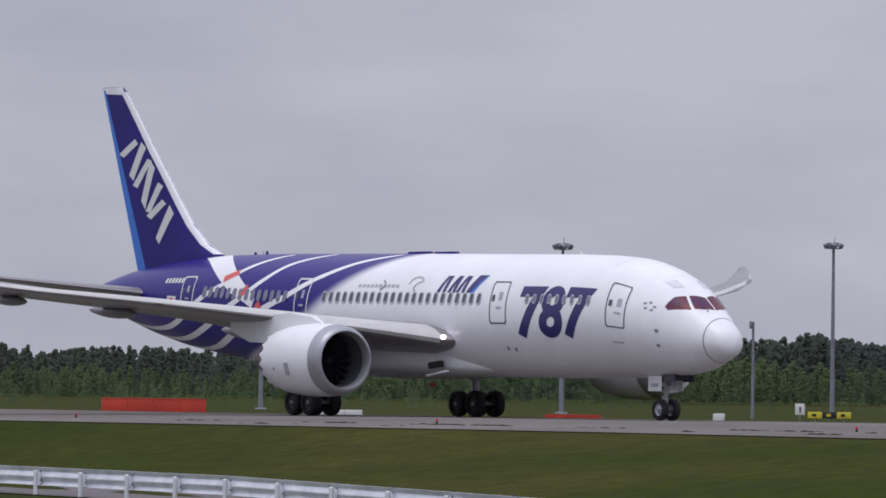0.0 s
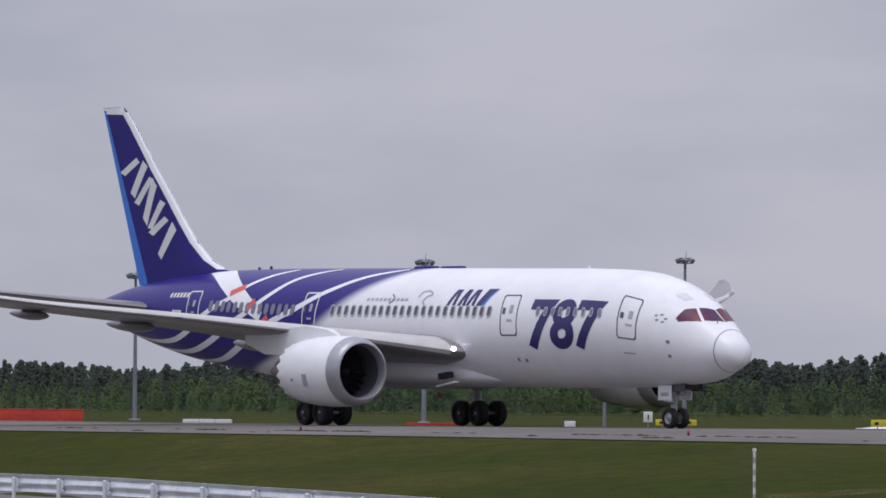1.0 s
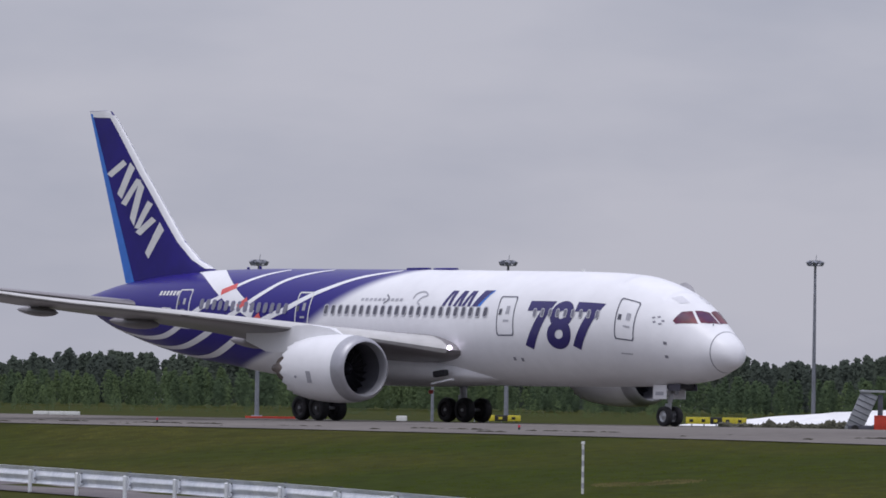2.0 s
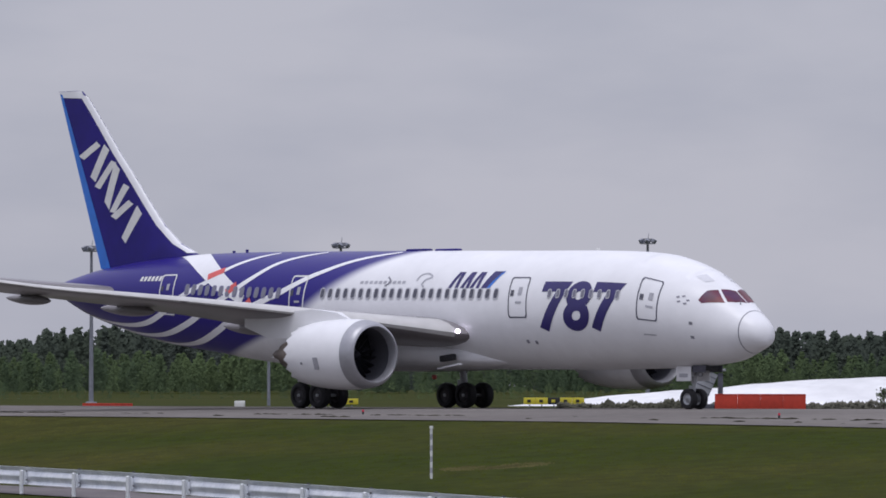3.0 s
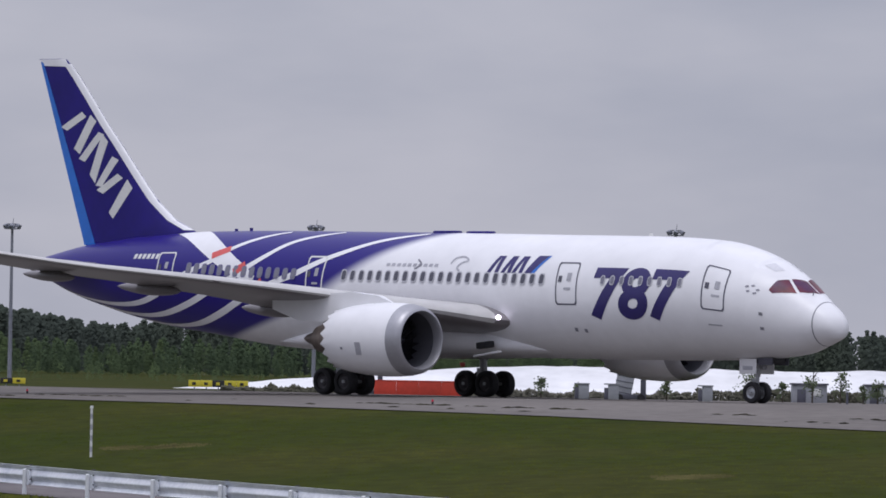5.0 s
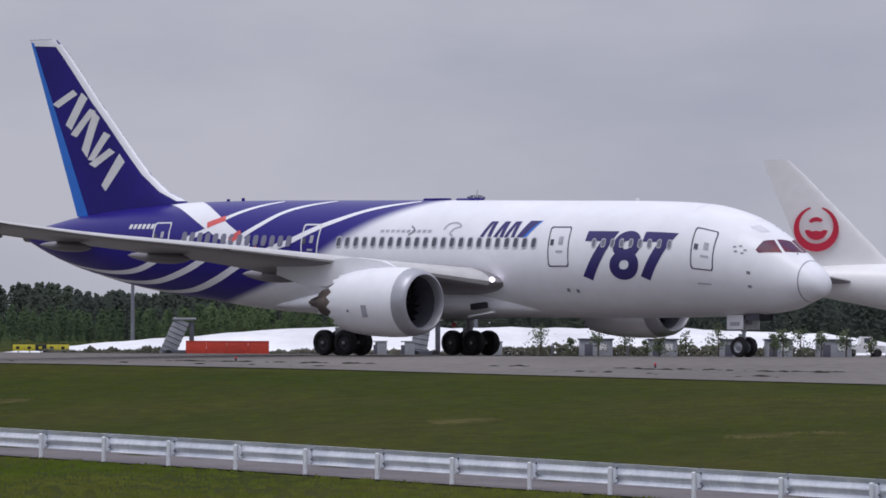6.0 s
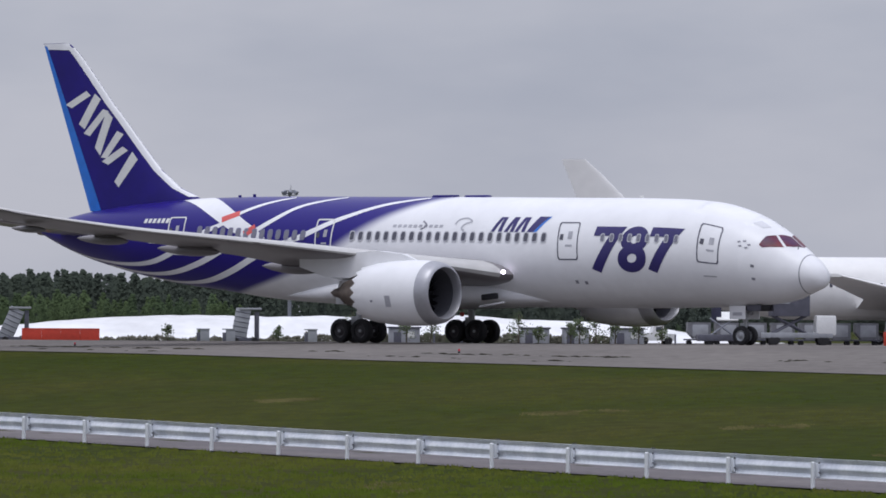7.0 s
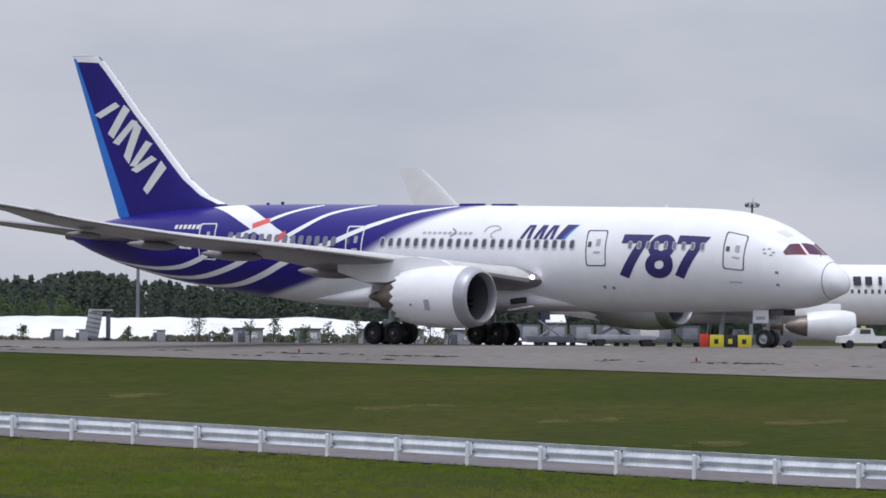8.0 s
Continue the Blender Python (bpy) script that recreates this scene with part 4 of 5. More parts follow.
def snow_bank():
    """Long bank of leftover snow, lower towards one end."""
    xs = np.arange(-14, 66, 1.2)
    verts, faces = [], []
    prof = [(-9, 0), (-6, .30), (-3.5, .72), (-1.5, .94), (1, 1.0), (5, .95), (10, .6), (16, 0)]
    for x in xs:
        top = 2.1 * min(1, max(0, (x + 13) / 26)) ** .75 + .04 * math.sin(x * .21) + .05 * noise.noise((x * .3, 0, 0))
        top *= np.interp(x, [-14, 40, 52, 64, 129], [1, 1, .8, 0, 0])
        for d, f in prof:
            n = noise.noise((x * .22, d * .3, 2.0)) * .22 + noise.noise((x * .8, d * .9, 5.0)) * .09
            verts.append((x, 488 + d, -.36 + max(0, top) * f + (n * f if f > .1 else 0)))
    k = len(prof)
    for i in range(len(xs) - 1):
        for j in range(k - 1):
            faces.append((i * k + j, (i + 1) * k + j, (i + 1) * k + j + 1, i * k + j + 1))
    me = bpy.data.meshes.new("snow_bank")
    me.from_pydata(verts, [], faces)
    me.materials.append(M_SNOW)
    me.polygons.foreach_set("use_smooth", [True] * len(me.polygons))
    tagged(new("snow_bank", me), "long low bank of bright old snow beyond the apron", "snow bank", kind="structure")


snow_bank()


def clump_cloud(name, centres, sizes, mat, label, category, seed, parent=None, kind="stuff", spray=False):
    """Many small ragged leaf clumps in one mesh."""
    rng = np.random.default_rng(seed)
    base = np.array([(1, 0, 0), (-1, 0, 0), (0, 1, 0), (0, -1, 0), (0, 0, 1), (0, 0, -1)], float)
    tri = np.array([(0, 2, 4), (2, 1, 4), (1, 3, 4), (3, 0, 4), (2, 0, 5), (1, 2, 5), (3, 1, 5), (0, 3, 5)])
    if spray:  # a leaf spray of four points that leans back towards the light
        base = np.array([(1, 0, 0), (0, .5, .85), (-1, 0, 0), (0, -.5, -.85)], float)
        tri = np.array([(0, 1, 2), (0, 2, 3)])
    n, m = len(centres), len(base)
    v = base[None] * (0.6 + 0.8 * rng.random((n, m, 1))) * np.asarray(sizes)[:, None, :]
    a = rng.random(n) * 6.28 if not spray else rng.uniform(-.9, .9, n)
    c, s = np.cos(a)[:, None], np.sin(a)[:, None]
    x, y = v[:, :, 0] * c - v[:, :, 1] * s, v[:, :, 0] * s + v[:, :, 1] * c
    v = np.stack([x, y, v[:, :, 2]], 2) + np.asarray(centres)[:, None, :]
    f = (tri[None] + m * np.arange(n)[:, None, None]).reshape(-1, 3)
    me = bpy.data.meshes.new(name)
    me.from_pydata(v.reshape(-1, 3).tolist(), [], f.tolist())
    me.materials.append(mat)
    # soft leaf shading: normals lean upwards and outwards, as those of a mass of leaves do
    nn = rng.normal(size=(n, m, 3)) * 0.14 + np.array((0.0, -0.35, 0.85)) + (0 if spray else base[None] * 0.14)
    nn = (nn / np.linalg.norm(nn, axis=2, keepdims=True)).reshape(-1, 3)
    me.polygons.foreach_set("use_smooth", [True] * len(me.polygons))
    me.normals_split_custom_set_from_vertices(nn.tolist())
    ob = new(name, me)
    if parent:
        ob.parent = parent
        return ob
    return tagged(ob, label, category, kind=kind)


def woods(name, x0, x1, y0, y1, count, h0, h1, mat, label, seed, cone=0.6, per=75):
    rng = np.random.default_rng(seed)
    cs, sz = [], []
    for _ in range(count):
        x, y = rng.uniform(x0, x1), rng.uniform(y0, y1)
        h = rng.uniform(h0, h1) * (1 + .10 * math.sin(x * .05) + .08 * math.sin(x * .17)) * np.interp(x, [-200, -150, -110, -30, 20], [.84, .95, 1.06, 1.14, 1.05])
        r = h * rng.uniform(.13, .22)
        pine = rng.random() < cone
        for k in range(per):
            t = rng.random() ** .8
            rr = r * ((1 - t) * 1.1 + .12 if pine else math.sqrt(max(.05, 1 - (2 * t - .9) ** 2)))
            w, q = rng.uniform(0, 6.28), math.sqrt(rng.random())
            cs.append((x + rr * q * math.cos(w), y + rr * q * math.sin(w), -.4 + h * (.08 + .9 * t)))
            s = rng.uniform(.24, .46) * h / 10
            sz.append((s, s, s * rng.uniform(.6, 1.1)))
    clump_cloud(name, cs, sz, mat, label, "forest", seed, spray=True)


woods("far_woods", -260, 260, 1120, 1220, 2100, 8.2, 9.9, M_LEAF, "distant dark green mixed forest edge, haze greyed into its colour", 11, 0.35, 190)
woods("near_thicket", -260, 40, 1040, 1110, 800, 3.0, 6.2, M_SPRING, "lighter green spring thicket in front of the forest", 12, 0.1, 200)
woods("low_scrub", -200, 150, 630, 680, 800, 1.0, 1.9, M_SPRING, "low green scrub beyond the apron", 13, 0.0, 40)


def sapling(x, y, h, seed, leafy=1.0):
    rng = np.random.default_rng(seed)
    m = tagged(empty("sapling", pose(x, y, gz(x, y))), "small thin-leaved young tree beside the apron", "tree", "young trees")
    part("trunk", rod((0, 0, 0), (.05, 0, h * .9), .06, .02, 8), M_BARK, m)
    for k in range(7):
        w, z = rng.uniform(0, 6.28), h * rng.uniform(.3, .8)
        part("limb", rod((.02, 0, z), (.3 * h * .5 * math.cos(w), .3 * h * .5 * math.sin(w), z + h * .18), .025, .008, 5), M_BARK, m)
    cs, sz = [], []
    lobes = [(rng.uniform(-.2, .2) * h, rng.uniform(-.15, .15) * h, h * rng.uniform(.3, .92)) for _ in range(9)]
    for _ in range(int(230 * leafy)):
        lx, ly, lz = lobes[int(rng.integers(9))]
        k = h * .10 * (1.5 - lz / h)
        p = rng.normal(size=3) * k
        cs.append((lx * (1.25 - .7 * lz / h) + p[0], ly + p[1], min(max(.08, lz + p[2]), h)))
        s = rng.uniform(.035, .085)
        sz.append((s, s, s))
    clump_cloud("crown", cs, sz, M_SHRUB, "", "", seed + 1, m, spray=True)


for i, (x, y, h) in enumerate(((24.7, 402, 2.6), (36.5, 400, 2.4), (19.5, 405, 1.3), (28.7, 404, 2.2), (30.4, 403, 2.1), (33.0, 406, 1.6), (34.6, 404, 1.9), (40.5, 403, 1.6), (41.3, 405, 2.1), (42.4, 404, 2.2),
                               (43.9, 405, 1.9), (45.5, 404, 2.1), (47.2, 404, 1.6), (27.0, 407, 1.3), (38.5, 407, 1.5), (11.6, 408, 1.5), (16.8, 406, 1.1), (14.0, 410, 1.0), (31.8, 402, 1.2))):
    sapling(x, y, h, 40 + i, .8 + .2 * (i % 3))


def hut(x, y, w, h):
    m = tagged(empty("equipment_hut", pose(x, y, gz(x, y))), "small grey equipment hut with a pale square window", "hut", "equipment huts")
    part("wall", box((w, 2.2, h), (0, 0, h / 2), .03), M_GREYBOX, m)
    part("roof", box((w + .2, 2.5, .12), (0, 0, h + .06), .03), M_DARKBOX, m)
    part("window", box((.5, .05, .45), (w * .2, -1.11, h * .6), .01), M_SIGNWHITE, m, "pale square window")
    part("door", box((.55, .04, h * .75), (-w * .25, -1.115, h * .38), .01), M_DARKBOX, m)


for x, w in ((29.0, 2.2), (33.6, 1.9), (38.6, 2.0), (41.6, 1.8), (45.4, 2.3)):
    hut(x, 412, w, 1.15)


def cabinet(x, y, h=1.0):
    m = tagged(empty("power_cabinet", pose(x, y, gz(x, y))), "small grey power cabinet with a dark side beside the apron", "cabinet", "power cabinets")
    part("case", box((.62, .5, h), (0, 0, h / 2), .04), M_GREYBOX, m)
    part("dark_side", box((.22, .52, h * .8), (-.42, 0, h * .42), .03), M_DARKBOX, m, "dark side box")
    part("cap", box((.9, .6, .08), (-.1, 0, h + .04), .02), M_GREYBOX, m)


for x, y in ((13.2, 372), (14.9, 371), (20.4, 371)):
    cabinet(x, y)


def marker_post(x, y, h=.8):
    m = tagged(empty("marker_post", pose(x, y, gz(x, y))), "short dark marker post beside the apron", "post", "marker posts")
    part("post", rod((0, 0, 0), (0, 0, h), .07, .06, 10), M_DARKBOX, m)
    part("cap", rod((0, 0, h), (0, 0, h + .06), .09, .06, 10), M_GREYBOX, m)


for x, y in ((24.0, 374), (44.6, 368), (28.6, 371)):
    marker_post(x, y)


def step_machine(x, y, lean):
    """Slanted grey loader: an inclined belt on a wheeled base with a platform at its top."""
    m = tagged(empty("belt_loader", pose(x, y, gz(x, y))), "dark grey inclined loader with a small platform on top", "belt loader", "loaders")
    part("incline", box((1.0, 1.0, 2.5), (.55, 0, 1.2), .05, turn=Matrix.Rotation(radians(lean), 4, "Y")), M_GREYBOX, m)
    for k in range(7):
        q = -1.0 + k * .33
        part("rung", box((1.04, 1.04, .05), (.55 + q * math.sin(radians(lean)), 0, 1.2 + q * math.cos(radians(lean))), .01, turn=Matrix.Rotation(radians(lean), 4, "Y")), M_DARKBOX, m)
    part("platform", box((1.5, 1.2, .14), (1.2, 0, 2.42), .03), M_GREYBOX, m)
    part("rear_leg", box((.3, .9, 2.2), (1.65, 0, 1.15), .04), M_DARKBOX, m)
    part("base", box((1.9, 1.2, .3), (.75, 0, .3), .05), M_DARKBOX, m)
    for dx in (.2, 1.5):
        part("wheel", lathe([(-.65, .02), (-.65, .24), (.65, .24), (.65, .02)], 14, "y", (dx, 0, .24)), M_RUBBER, m)


step_machine(-.4, 375, 24)
step_machine(15.2, 376, 10)


# ---- the parked jet ----
def parked_jet():
    """A wide-body jet that stands side-on; nose towards +x."""
    jet = tagged(empty("parked_airliner", pose(92.6, 445, -.35) @ Matrix.Scale(0.906, 4)), "white wide-body airliner parked beyond the taxiway, crimson mark on its tail", "airplane")
    D = [0, .4, 1.2, 2.5, 4.5, 7, 10, 34, 40, 46, 51, 53.5, 54.3]
    T = [4.0, 4.7, 5.4, 6.2, 7.0, 7.45, 7.6, 7.6, 7.6, 7.5, 7.2, 6.7, 6.4]
    B = [3.8, 3.1, 2.7, 2.4, 2.2, 2.15, 2.15, 2.15, 2.9, 4.1, 5.1, 5.7, 6.0]
    W = [.1, .8, 1.3, 1.8, 2.2, 2.45, 2.515, 2.515, 2.4, 1.8, 1.0, .5, .2]
    ds = sorted(set(D + list(np.arange(.2, 10, .6)) + list(np.arange(10, 54, 2))))
    rings = []
    for d in ds:
        t, b, w = spline(D, T, d), spline(D, B, d), spline(D, W, d)
        rings.append([(-d, w * math.cos(a), (t + b) / 2 + (t - b) / 2 * math.sin(a)) for a in np.linspace(0, 2 * math.pi, 48, endpoint=False)])
    body = part("fuselage", loft(rings, True, (True, True)), M_TAILGREY, jet, "white fuselage")
    st = []
    for f in np.linspace(0, 1, 8):
        z = 7.0 + 8.95 * f
        le = -43.5 - 8.7 * f - (0 if f < .98 else .2)
        te = -50.8 - 3.7 * f
        st.append((0, le, le - te, z, .09))
    part("tail_fin", slab_foil(st, True), M_TAILGREY, jet, "pale grey tail fin with a crimson round mark")
    bm = bmesh.new()
    cx, cz = -50.15, 10.35

    def crescent(a0, a1, r0, r1, bulge, dz):
        """A red arc, thicker towards its middle."""
        rows = []
        for f in np.linspace(0, 1, 25):
            a = a0 + (a1 - a0) * f
            w = math.sin(math.pi * f) * bulge
            rows.append([bm.verts.new((cx + r * math.cos(a), -.44, cz + dz + r * math.sin(a))) for r in (r0 - w, r1)])
        for p, q in zip(rows, rows[1:]):
            bm.faces.new((p[0], q[0], q[1], p[1]))
    crescent(radians(105), radians(435), 1.72, 1.85, .52, 0)
    crescent(radians(190), radians(350), .62, .95, .45, .05)
    crescent(radians(40), radians(150), .45, .72, .1, .25)
    part("tail_mark", bm, M_MARK, jet, "crimson round tail mark")
    for side in (-1, 1):
        part("tailplane", slab_foil([(side * y, le, ch, z, .09) for y, le, ch, z in ((0, -46.2, 6.0, 5.9), (4.5, -49.6, 3.9, 6.4), (9.3, -53.2, 1.8, 6.9))]), M_GREYWING, jet, "grey tailplane")
        part("wing", slab_foil([(side * y, le, ch, z, .11) for y, le, ch, z in ((0, -17.5, 11.5, 3.0), (2.5, -18.8, 10.2, 3.2), (8, -22.2, 7.0, 3.9), (16, -27.6, 4.6, 4.8), (23.8, -33.0, 2.3, 5.8))]), M_TAILGREY, jet, "grey swept wing")
        c = (-13.9, side * 7.9, 1.95)
        cowl = part("engine_cowl", lathe([(-.6, 1.08), (-.1, 1.12), (0, 1.22), (-.2, 1.33), (-1.0, 1.45), (-2.4, 1.46), (-3.8, 1.3), (-4.4, 1.15), (-4.3, 1.0)], 36, "x", c), M_TRUCK, jet, "white engine cowling")
        part("intake", lathe([(-.62, 1.1), (-.7, .02)], 30, "x", c), M_DARK, cowl)
        part("exhaust", lathe([(-4.0, 1.0), (-5.0, .8), (-5.8, .55), (-6.3, .1)], 24, "x", c), M_HOT, jet, "brown heat-stained exhaust")
        part("pylon", box((7.5, .35, 1.1), (-18.9, side * 7.9, 3.4), .1), M_TAILGREY, jet)
        for dx in (-.7, .7):
            for dy in (-.55, .55):
                wheel("main_wheel", jet, (-25.6 + dx, side * 4.65 + dy, .58), .58, .42)
        part("main_gear_strut", rod((-25.6, side * 4.65, .6), (-25.3, side * 4.2, 3.2), .2), M_STRUT, jet)
        wheel("nose_wheel", jet, (-5.8, side * .35, .45), .45, .3)
        k = mesh_of("window_bar", box((.26, .03, .36), bevel=.01), M_PANE)
        for i in range(56):
            x = -6.5 - i * .62
            zz = 5.15
            yy = 2.515 * math.sqrt(max(0, 1 - ((zz - 4.875) / 2.725) ** 2))
            part("cabin_window", k, None, jet, "", pose(x, side * (yy + .004), zz, side * 10, 0, 0))
        for i, w in enumerate((.7, .8, .75, .8, .8, 0, .8, .35, .8, .7, .35, .85, .75, .8)):
            if w:
                x = -7.6 - (13 - i) * 1.05
                part("title_bar", box((w * .9, .02, .88), (x, side * 2.40, 6.12), .004, turn=Matrix.Rotation(side * radians(29), 4, "X")), M_NAVY, body, "dark bar of the painted title")
    part("nose_gear_strut", rod((-5.8, 0, .5), (-5.6, 0, 2.4), .14), M_STRUT, jet)
    return jet


parked_jet()


def pickup(x, y, turn):
    m = tagged(empty("pickup_truck", pose(x, y, gz(x, y), 0, 0, turn)), "white airport pickup truck parked on the apron", "pickup truck", "service trucks")
    prof = [(-2.3, .45), (-2.3, 1.0), (-.6, 1.02), (-.35, 1.62), (.75, 1.62), (1.25, 1.08), (2.2, .95), (2.3, .45)]
    part("body", loft([[(a, s, b) for a, b in prof] for s in (-.85, .85)], True, (True, True)), M_TRUCK, m)
    for s in (-.86, .86):
        part("side_window", box((.85, .02, .36), (.2, s, 1.36), .005), M_GLASS, m)
    part("light_bar", box((.2, 1.0, .14), (.2, 0, 1.72), .03), M_YELLOW, m, "amber roof light bar")
    for dx in (-1.45, 1.45):
        for s in (-.8, .8):
            part("wheel", lathe([(-.1, .02), (-.11, .2), (-.1, .34), (.1, .34), (.11, .2), (.1, .02)], 16, "y", (dx, s, .34)), M_RUBBER, m)


pickup(79.0, 425, 183)
pickup(84.2, 427, 5)


def cargo_dolly(x, y):
    m = tagged(empty("cargo_container", pose(x, y, gz(x, y))), "grey air cargo container on a low dolly", "container", "row of cargo containers")
    prof = [(-.3, .45), (1.0, .45), (1.0, 1.7), (-.75, 1.7), (-.75, .95)]
    part("box", loft([[(a, s, b) for a, b in prof] for s in (-.75, .75)], True, (True, True)), M_CRATE, m)
    part("curtain", box((1.2, .03, .9), (.2, -.765, 1.08), .01), M_GREYBOX, m, "grey curtain front")
    part("deck", box((2.1, 1.6, .12), (.1, 0, .38), .02), M_DARKBOX, m)
    for dx in (-.6, .8):
        part("wheel", lathe([(-.7, .02), (-.7, .17), (.7, .17), (.7, .02)], 12, "y", (dx, 0, .17)), M_RUBBER, m)


for k in range(7):
    cargo_dolly(52.6 + 2.15 * k, 432)


def tow_tractor(x, y, turn, mat, label):
    m = tagged(empty("tow_tractor", pose(x, y, gz(x, y), 0, 0, turn)), label, "tractor", "ground tractors")
    prof = [(-1.4, .3), (-1.4, .85), (-.3, .9), (-.15, 1.45), (.55, 1.45), (.7, .85), (1.5, .8), (1.5, .3)]
    part("body", loft([[(a, s, b) for a, b in prof] for s in (-.65, .65)], True, (True, True)), mat, m)
    part("window", box((.45, 1.32, .34), (.2, 0, 1.18), .02), M_GLASS, m)
    for dx in (-.9, .95):
        for s in (-.62, .62):
            part("wheel", lathe([(-.1, .02), (-.11, .2), (-.09, .3), (.09, .3), (.11, .2), (.1, .02)], 14, "y", (dx, s, .3)), M_RUBBER, m)


tow_tractor(69.0, 428, 0, M_DARKBOX, "dark blue-grey tow tractor parked under the jet")
tow_tractor(72.4, 429, 180, M_DARKBOX, "dark blue-grey tow tractor parked under the jet")
tow_tractor(48.6, 424, 5, M_TRUCK, "white tow tractor beside the cargo containers")


def cargo_loader(x, y):
    m = tagged(empty("cargo_loader", pose(x, y, gz(x, y))), "airport cargo loader with a white tilted canopy and blue curtain", "loader")
    part("chassis", box((3.6, 2.0, .5), (0, 0, .55), .06), M_DARKBOX, m)
    part("canopy", box((1.6, 1.6, .12), (.4, 0, 2.15), .03, turn=Matrix.Rotation(radians(22), 4, "X")), M_SIGNWHITE, m, "white tilted canopy")
    part("curtain", box((.75, .1, 1.2), (-.4, -.3, 2.3), .03), M_NAVY, m, "dark blue curtain")
    for dx in (-.9, .9):
        part("lift_arm", rod((dx, -.6, .7), (-dx, -.6, 2.0), .07), M_MAST, m)
        part("wheel", lathe([(-.9, .02), (-.9, .3), (.9, .3), (.9, .02)], 14, "y", (dx, 0, .3)), M_RUBBER, m)


cargo_loader(53.0, 418)


def lift_truck(x, y):
    m = tagged(empty("lift_truck", pose(x, y, gz(x, y))), "high-lift service truck with a dark box raised on scissor legs", "truck")
    part("box_body", box((2.9, 2.2, 2.05), (0, 0, 3.2), .08), M_DARKBOX, m, "dark raised box body")
    part("window", box((.7, .04, .6), (-.4, -1.115, 3.4), .01), M_GREYBOX, m)
    for s in (-1, 1):
        for e in (-1, 1):
            part("scissor_leg", rod((e * 1.2, s * .8, .95), (-e * 1.2, s * .8, 2.2), .08), M_DARKBOX, m)
    part("chassis", box((5.2, 2.0, .4), (.6, 0, .75), .06), M_GREYBOX, m)
    part("cab", box((1.5, 2.0, 1.5), (2.7, 0, 1.5), .15), M_TRUCK, m, "white driver's cab")
    for dx in (-1.2, 2.5):
        for s in (-.85, .85):
            part("wheel", lathe([(-.14, .02), (-.15, .3), (-.12, .45), (.12, .45), (.15, .3), (.14, .02)], 16, "y", (dx, s, .45)), M_RUBBER, m)


lift_truck(58.3, 420)


def hedge():
    """Low grey-green scrub along the apron edge."""
    rng = np.random.default_rng(77)
    cs, sz = [], []
    for _ in range(7400):
        x, y = rng.uniform(-9, 47), 417 + rng.normal() * 1.2
        top = (.38 if x < 22 else .7) + .35 * noise.noise((x * .35, 0, 9.0)) + .3 * noise.noise((x * 1.3, 0, 4.0))
        s = rng.uniform(.05, .16)
        cs.append((x, y, -.35 + rng.random() * max(.25, top)))
        sz.append((s, s, s))
    clump_cloud("hedge", cs, sz, M_HEDGE, "low grey-green scrub along the edge of the apron", "scrub", 78)


hedge()


# ---- this side of the taxiway ----
def striped_pole(x, y, h):
    m = tagged(empty("snow_pole", pose(x, y, gz(x, y))), "thin white and dark banded marker pole in the grass", "marker pole")
    k = 9
    for i in range(k):
        part("band", rod((0, 0, h * i / k), (0, 0, h * (i + 1) / k), .05, .05, 8), M_SIGNWHITE if i % 2 == 0 else M_FADE, m)
    part("cap", rod((0, 0, h), (0, 0, h + .1), .075, .06, 8), M_SIGNWHITE, m)


striped_pole(-10.4, 245, 1.95)


def taxi_edge_light(s, u):
    p = ORIGIN + ALONG * s + ACROSS * u
    m = tagged(empty("edge_light", pose(p[0], p[1], gz(*p) + .02)), "small red-brown taxiway edge light on the asphalt", "edge light", "edge lights")
    part("stem", rod((0, 0, 0), (0, 0, .12), .05, .05, 8), M_BLACK, m)
    part("lens", rod((0, 0, .12), (0, 0, .22), .06, .045, 10), M_MARK, m)


for k in range(-3, 5):
    taxi_edge_light(k * 28.0 + 4, 15.5)


def weeds():
    rng = np.random.default_rng(5)
    cs, sz = [], []
    for _ in range(900):
        s = rng.uniform(-70, 130)
        if math.sin(s * .22) + math.sin(s * .61) + rng.normal() * .4 < .15:
            continue
        p = ORIGIN + ALONG * s + ACROSS * (16.5 + rng.normal() * .25 + (4.0 if rng.random() < .12 else 0))
        q = rng.uniform(.03, .07)
        cs.append((p[0], p[1], gz(*p) + q * .5))
        sz.append((q * 4.5, q * 4.5, q * .55))
    clump_cloud("weed_row", cs, sz, M_WEED, "dark weeds growing in the taxiway joint", "weeds", 6)


weeds()


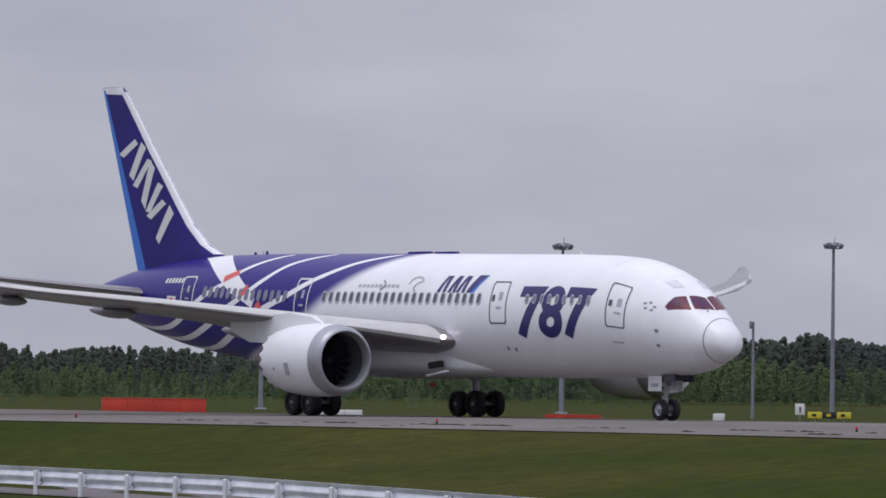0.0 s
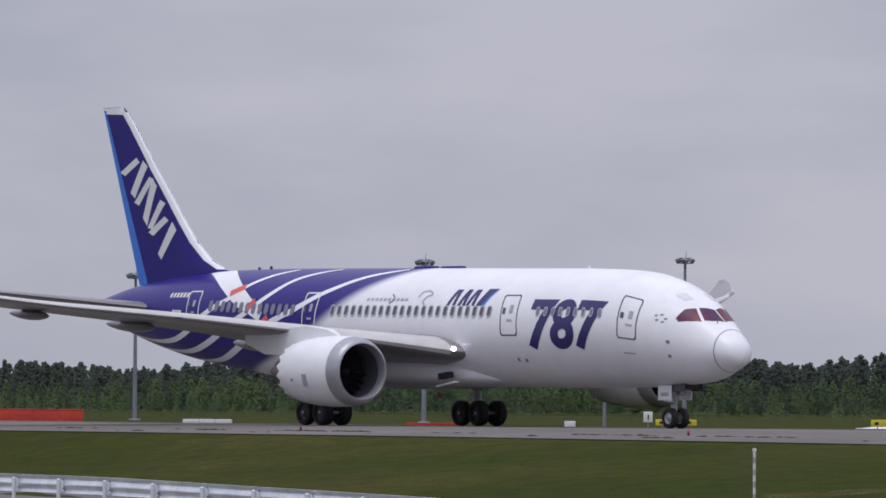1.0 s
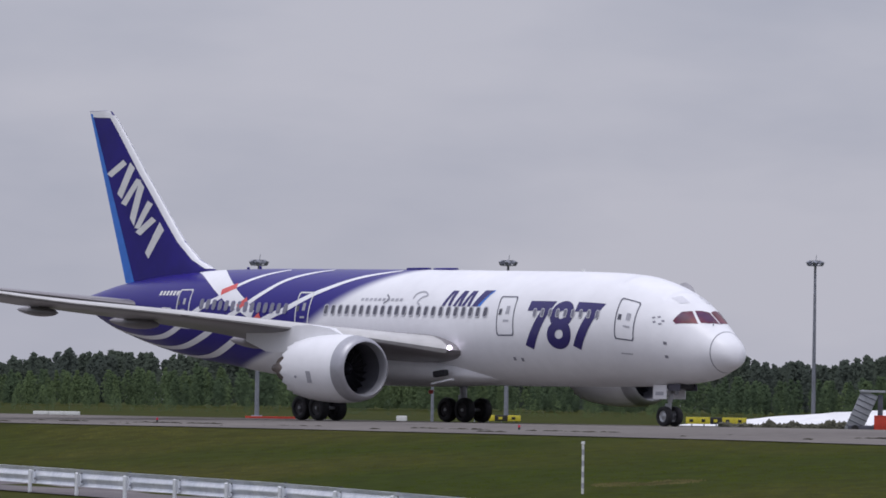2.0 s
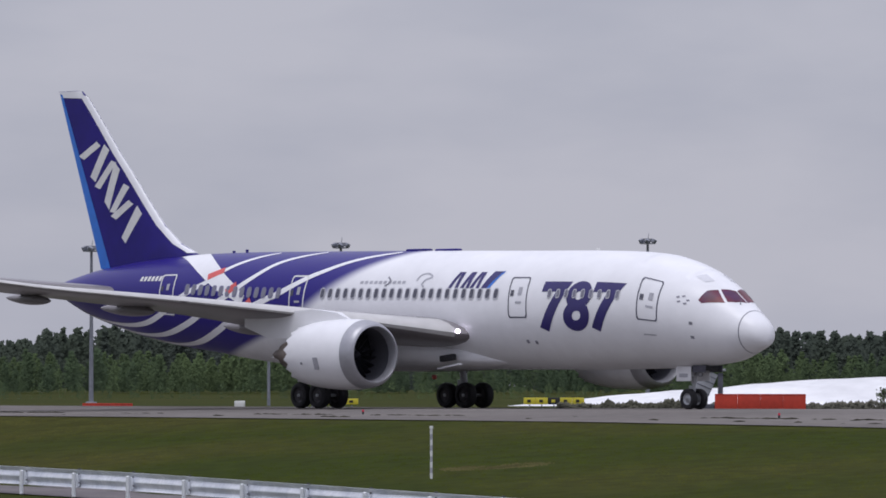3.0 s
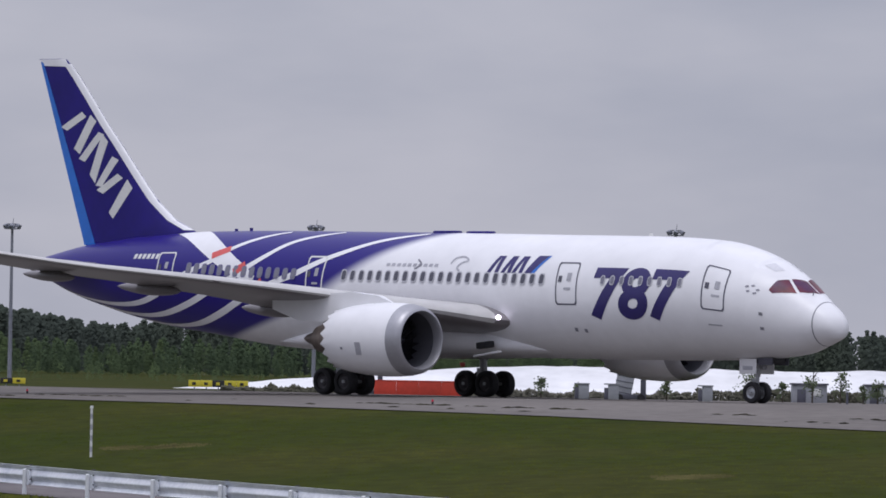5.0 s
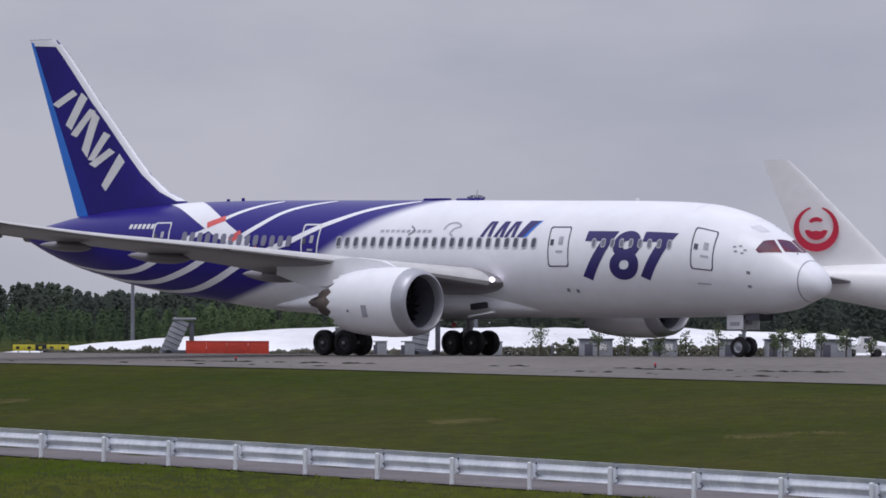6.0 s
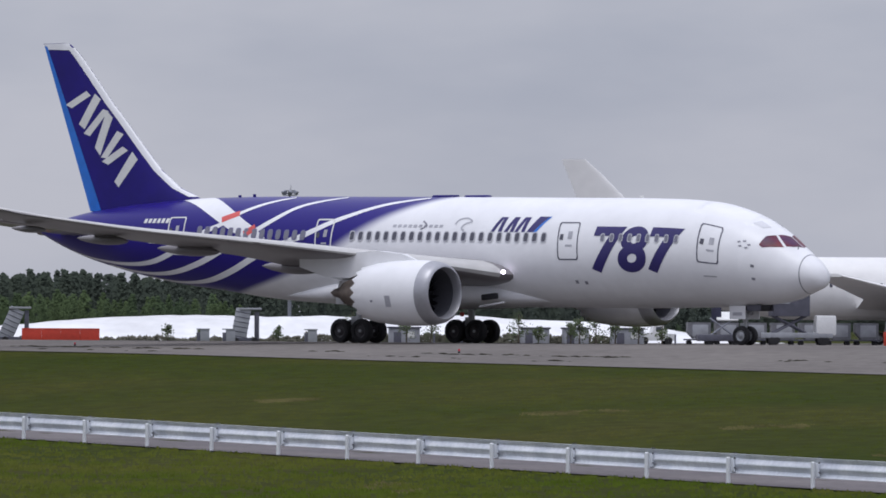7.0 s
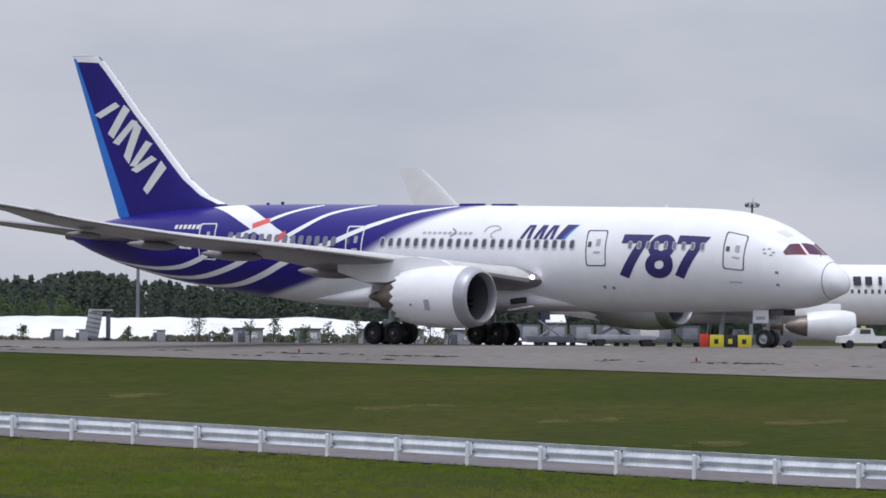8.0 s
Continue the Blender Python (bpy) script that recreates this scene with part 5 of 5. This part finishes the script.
def tufts(name, mat, label, seed, count, spots, tall):
    """Grass blades; spots are (x, y, reach along the slope, reach towards the camera)."""
    rng = np.random.default_rng(seed)
    verts, faces = [], []
    made = 0
    while made < count:
        sx, sy, rx, ry = spots[int(rng.integers(len(spots)))]
        q = rng.uniform(-1, 1, 2)
        x, y = sx + q[0] * rx, sy + q[1] * ry
        u, v = ACROSS @ (np.array((x, y)) - ORIGIN), RAIL_OUT @ (np.array((x, y)) - RAIL_A)
        if u < 24.2 or -.3 < v < 6.3 or v < -32:
            continue
        if mat is M_VERGE and v > 0 or mat is M_BLADE and v < 0:
            continue
        if noise.noise((x * .12, y * .12, 3.0)) + .25 * rng.normal() < -.25:
            continue
        if mat is M_STRAW and (q @ q > 1 or noise.noise((x * .5, y * .2, 8.0)) < -.1):
            continue
        made += 1
        z = gz(x, y) - .03
        h = rng.uniform(.03, .08) * tall
        for _ in range(3):
            w = rng.uniform(0, 6.28)
            c, sn = math.cos(w) * .035, math.sin(w) * .035
            a, b = x + rng.uniform(-.15, .15), y + rng.uniform(-.15, .15)
            i = len(verts)
            verts += [(a - .05, b, z), (a + .05, b, z), (a + c, b + .12 + abs(sn), z + h)]
            faces.append((i, i + 1, i + 2))
    me = bpy.data.meshes.new(name)
    me.from_pydata(verts, [], faces)
    me.materials.append(mat)
    me.polygons.foreach_set("use_smooth", [True] * len(me.polygons))
    me.normals_split_custom_set_from_vertices([(0, -.1, .99)] * len(verts))
    tagged(new(name, me), label, "grass", kind="stuff")


tufts("grass_tufts", M_BLADE, "short mown green grass blades on the slope", 21, 19000, [(-7, 215, 55, 97)], 1.0)
tufts("verge_grass", M_VERGE, "longer, brighter green grass on the verge before the guardrail", 22, 17000, [(-2, 165, 40, 60)], 1.9)
# dry streaks along the mown slope, and one bare straw-coloured patch on the verge
tufts("dry_grass", M_STRAW, "dry straw-coloured grass in thin patches", 23, 1500,
      [(13.3, 152, 1.0, 5.0), (31, 190, 2.2, 1.6), (40, 184, 1.8, 1.3), (24, 205, 2.4, 1.5), (12, 222, 2.0, 1.2), (34, 170, 1.6, 1.6), (-8, 250, 2.2, 1.4)], 1.2)


def guardrail():
    """Steel guardrail: posts on the grass side, a rounded beam behind them."""
    step, lo, hi = 5.1, -56.0, 196.0
    rail = tagged(empty("guardrail"), "galvanised steel guardrail on pale round posts beside a road", "guardrail")

    def at(r, v, z):
        p = RAIL_A + RAIL_DIR * r + RAIL_OUT * v
        return Vector((p[0], p[1], float(rail_height(r)) + z + .06))
    sec = [(.16, .34), (.25, .37), (.28, .44), (.24, .50), (.17, .56), (.17, .60), (.24, .66), (.28, .72), (.25, .80), (.16, .84), (.155, .835), (.23, .78), (.255, .72), (.22, .675), (.15, .60), (.15, .56), (.22, .485), (.255, .44), (.23, .39), (.155, .35)]
    ang = math.atan2(RAIL_DIR[1], RAIL_DIR[0])
    post_me = mesh_of("post", rod((0, 0, -.3), (0, 0, .84), .08, .08, 14), M_POST)
    cap_me = mesh_of("post_cap", lathe([(.84, .085), (.87, .07), (.885, .03)], 12, "z", caps=(True, True)), M_POST)
    blk_me = mesh_of("bracket", box((.30, .10, .46), (.05, .12, .59), .02), M_ZINC)
    bolt_me = mesh_of("bolt", box((.05, .05, .05), bevel=.01), M_BOLT)
    r = lo
    while r < hi:
        a, b = r, r + step
        part("beam", loft([[at(q, v + .02, z) for v, z in ((e, .30 + (g - .34) * 1.4) for e, g in sec)] for q in (a, (a + b) / 2, b + .12)], True, (True, True)), M_ZINC, rail)
        ps = part("post", post_me, None, rail, "", Matrix.Translation(at(r, 0, 0)) @ Matrix.Rotation(ang, 4, "Z"))
        part("post_cap", cap_me, None, ps)
        part("bracket", blk_me, None, ps)
        for k, (dx, dz) in enumerate(((.16, 1.03), (.30, 1.03), (.20, .84), (.20, .50))):
            part("bolt", bolt_me, None, ps, "", pose(dx, .13, dz))
        r += step


guardrail()


# ---- what moves ----
TAXI = [  # seconds, x, y, heading of the nose
    (0, -23.28, 339.60, -49.43),
    (0.5, -19.01, 334.79, -49.10),
    (1, -14.65, 329.84, -48.76),
    (1.5, -10.23, 324.80, -48.40),
    (3, 3.49, 309.34, -47.22),
    (3.5, 8.20, 304.15, -46.80),
    (4, 12.98, 299.00, -46.36),
    (5.5, 27.70, 283.94, -44.95),
    (6, 32.73, 279.14, -44.44),
    (6.5, 37.82, 274.49, -43.92),
    (7, 42.98, 270.03, -43.39),
    (7.5, 48.19, 265.76, -42.84),
    (8, 53.45, 261.73, -42.27)]


def motions():
    walk(plane, [(t, pose(x, y, 0.02, 0, 0, h)) for t, x, y, h in TAXI])
    # wheels roll with the distance gone
    far = [0.0]
    for a, b in zip(TAXI, TAXI[1:]):
        far.append(far[-1] + math.hypot(b[1] - a[1], b[2] - a[2]))
    for ob in plane.children:
        if ob.name.split(".")[0] in ("main_wheel", "nose_wheel"):
            rad = 0.66 if ob.name.startswith("main") else 0.51
            x, y, z = ob.matrix_basis.translation
            rows, n = [], int(far[-1] / rad / radians(80)) + 1
            for k in range(n + 1):
                t = 8.0 * k / n
                d = np.interp(t, [q[0] for q in TAXI], far)
                rows.append((t, pose(x, y, z, 0, math.degrees(d / rad), 0)))
            walk(ob, rows)


motions()
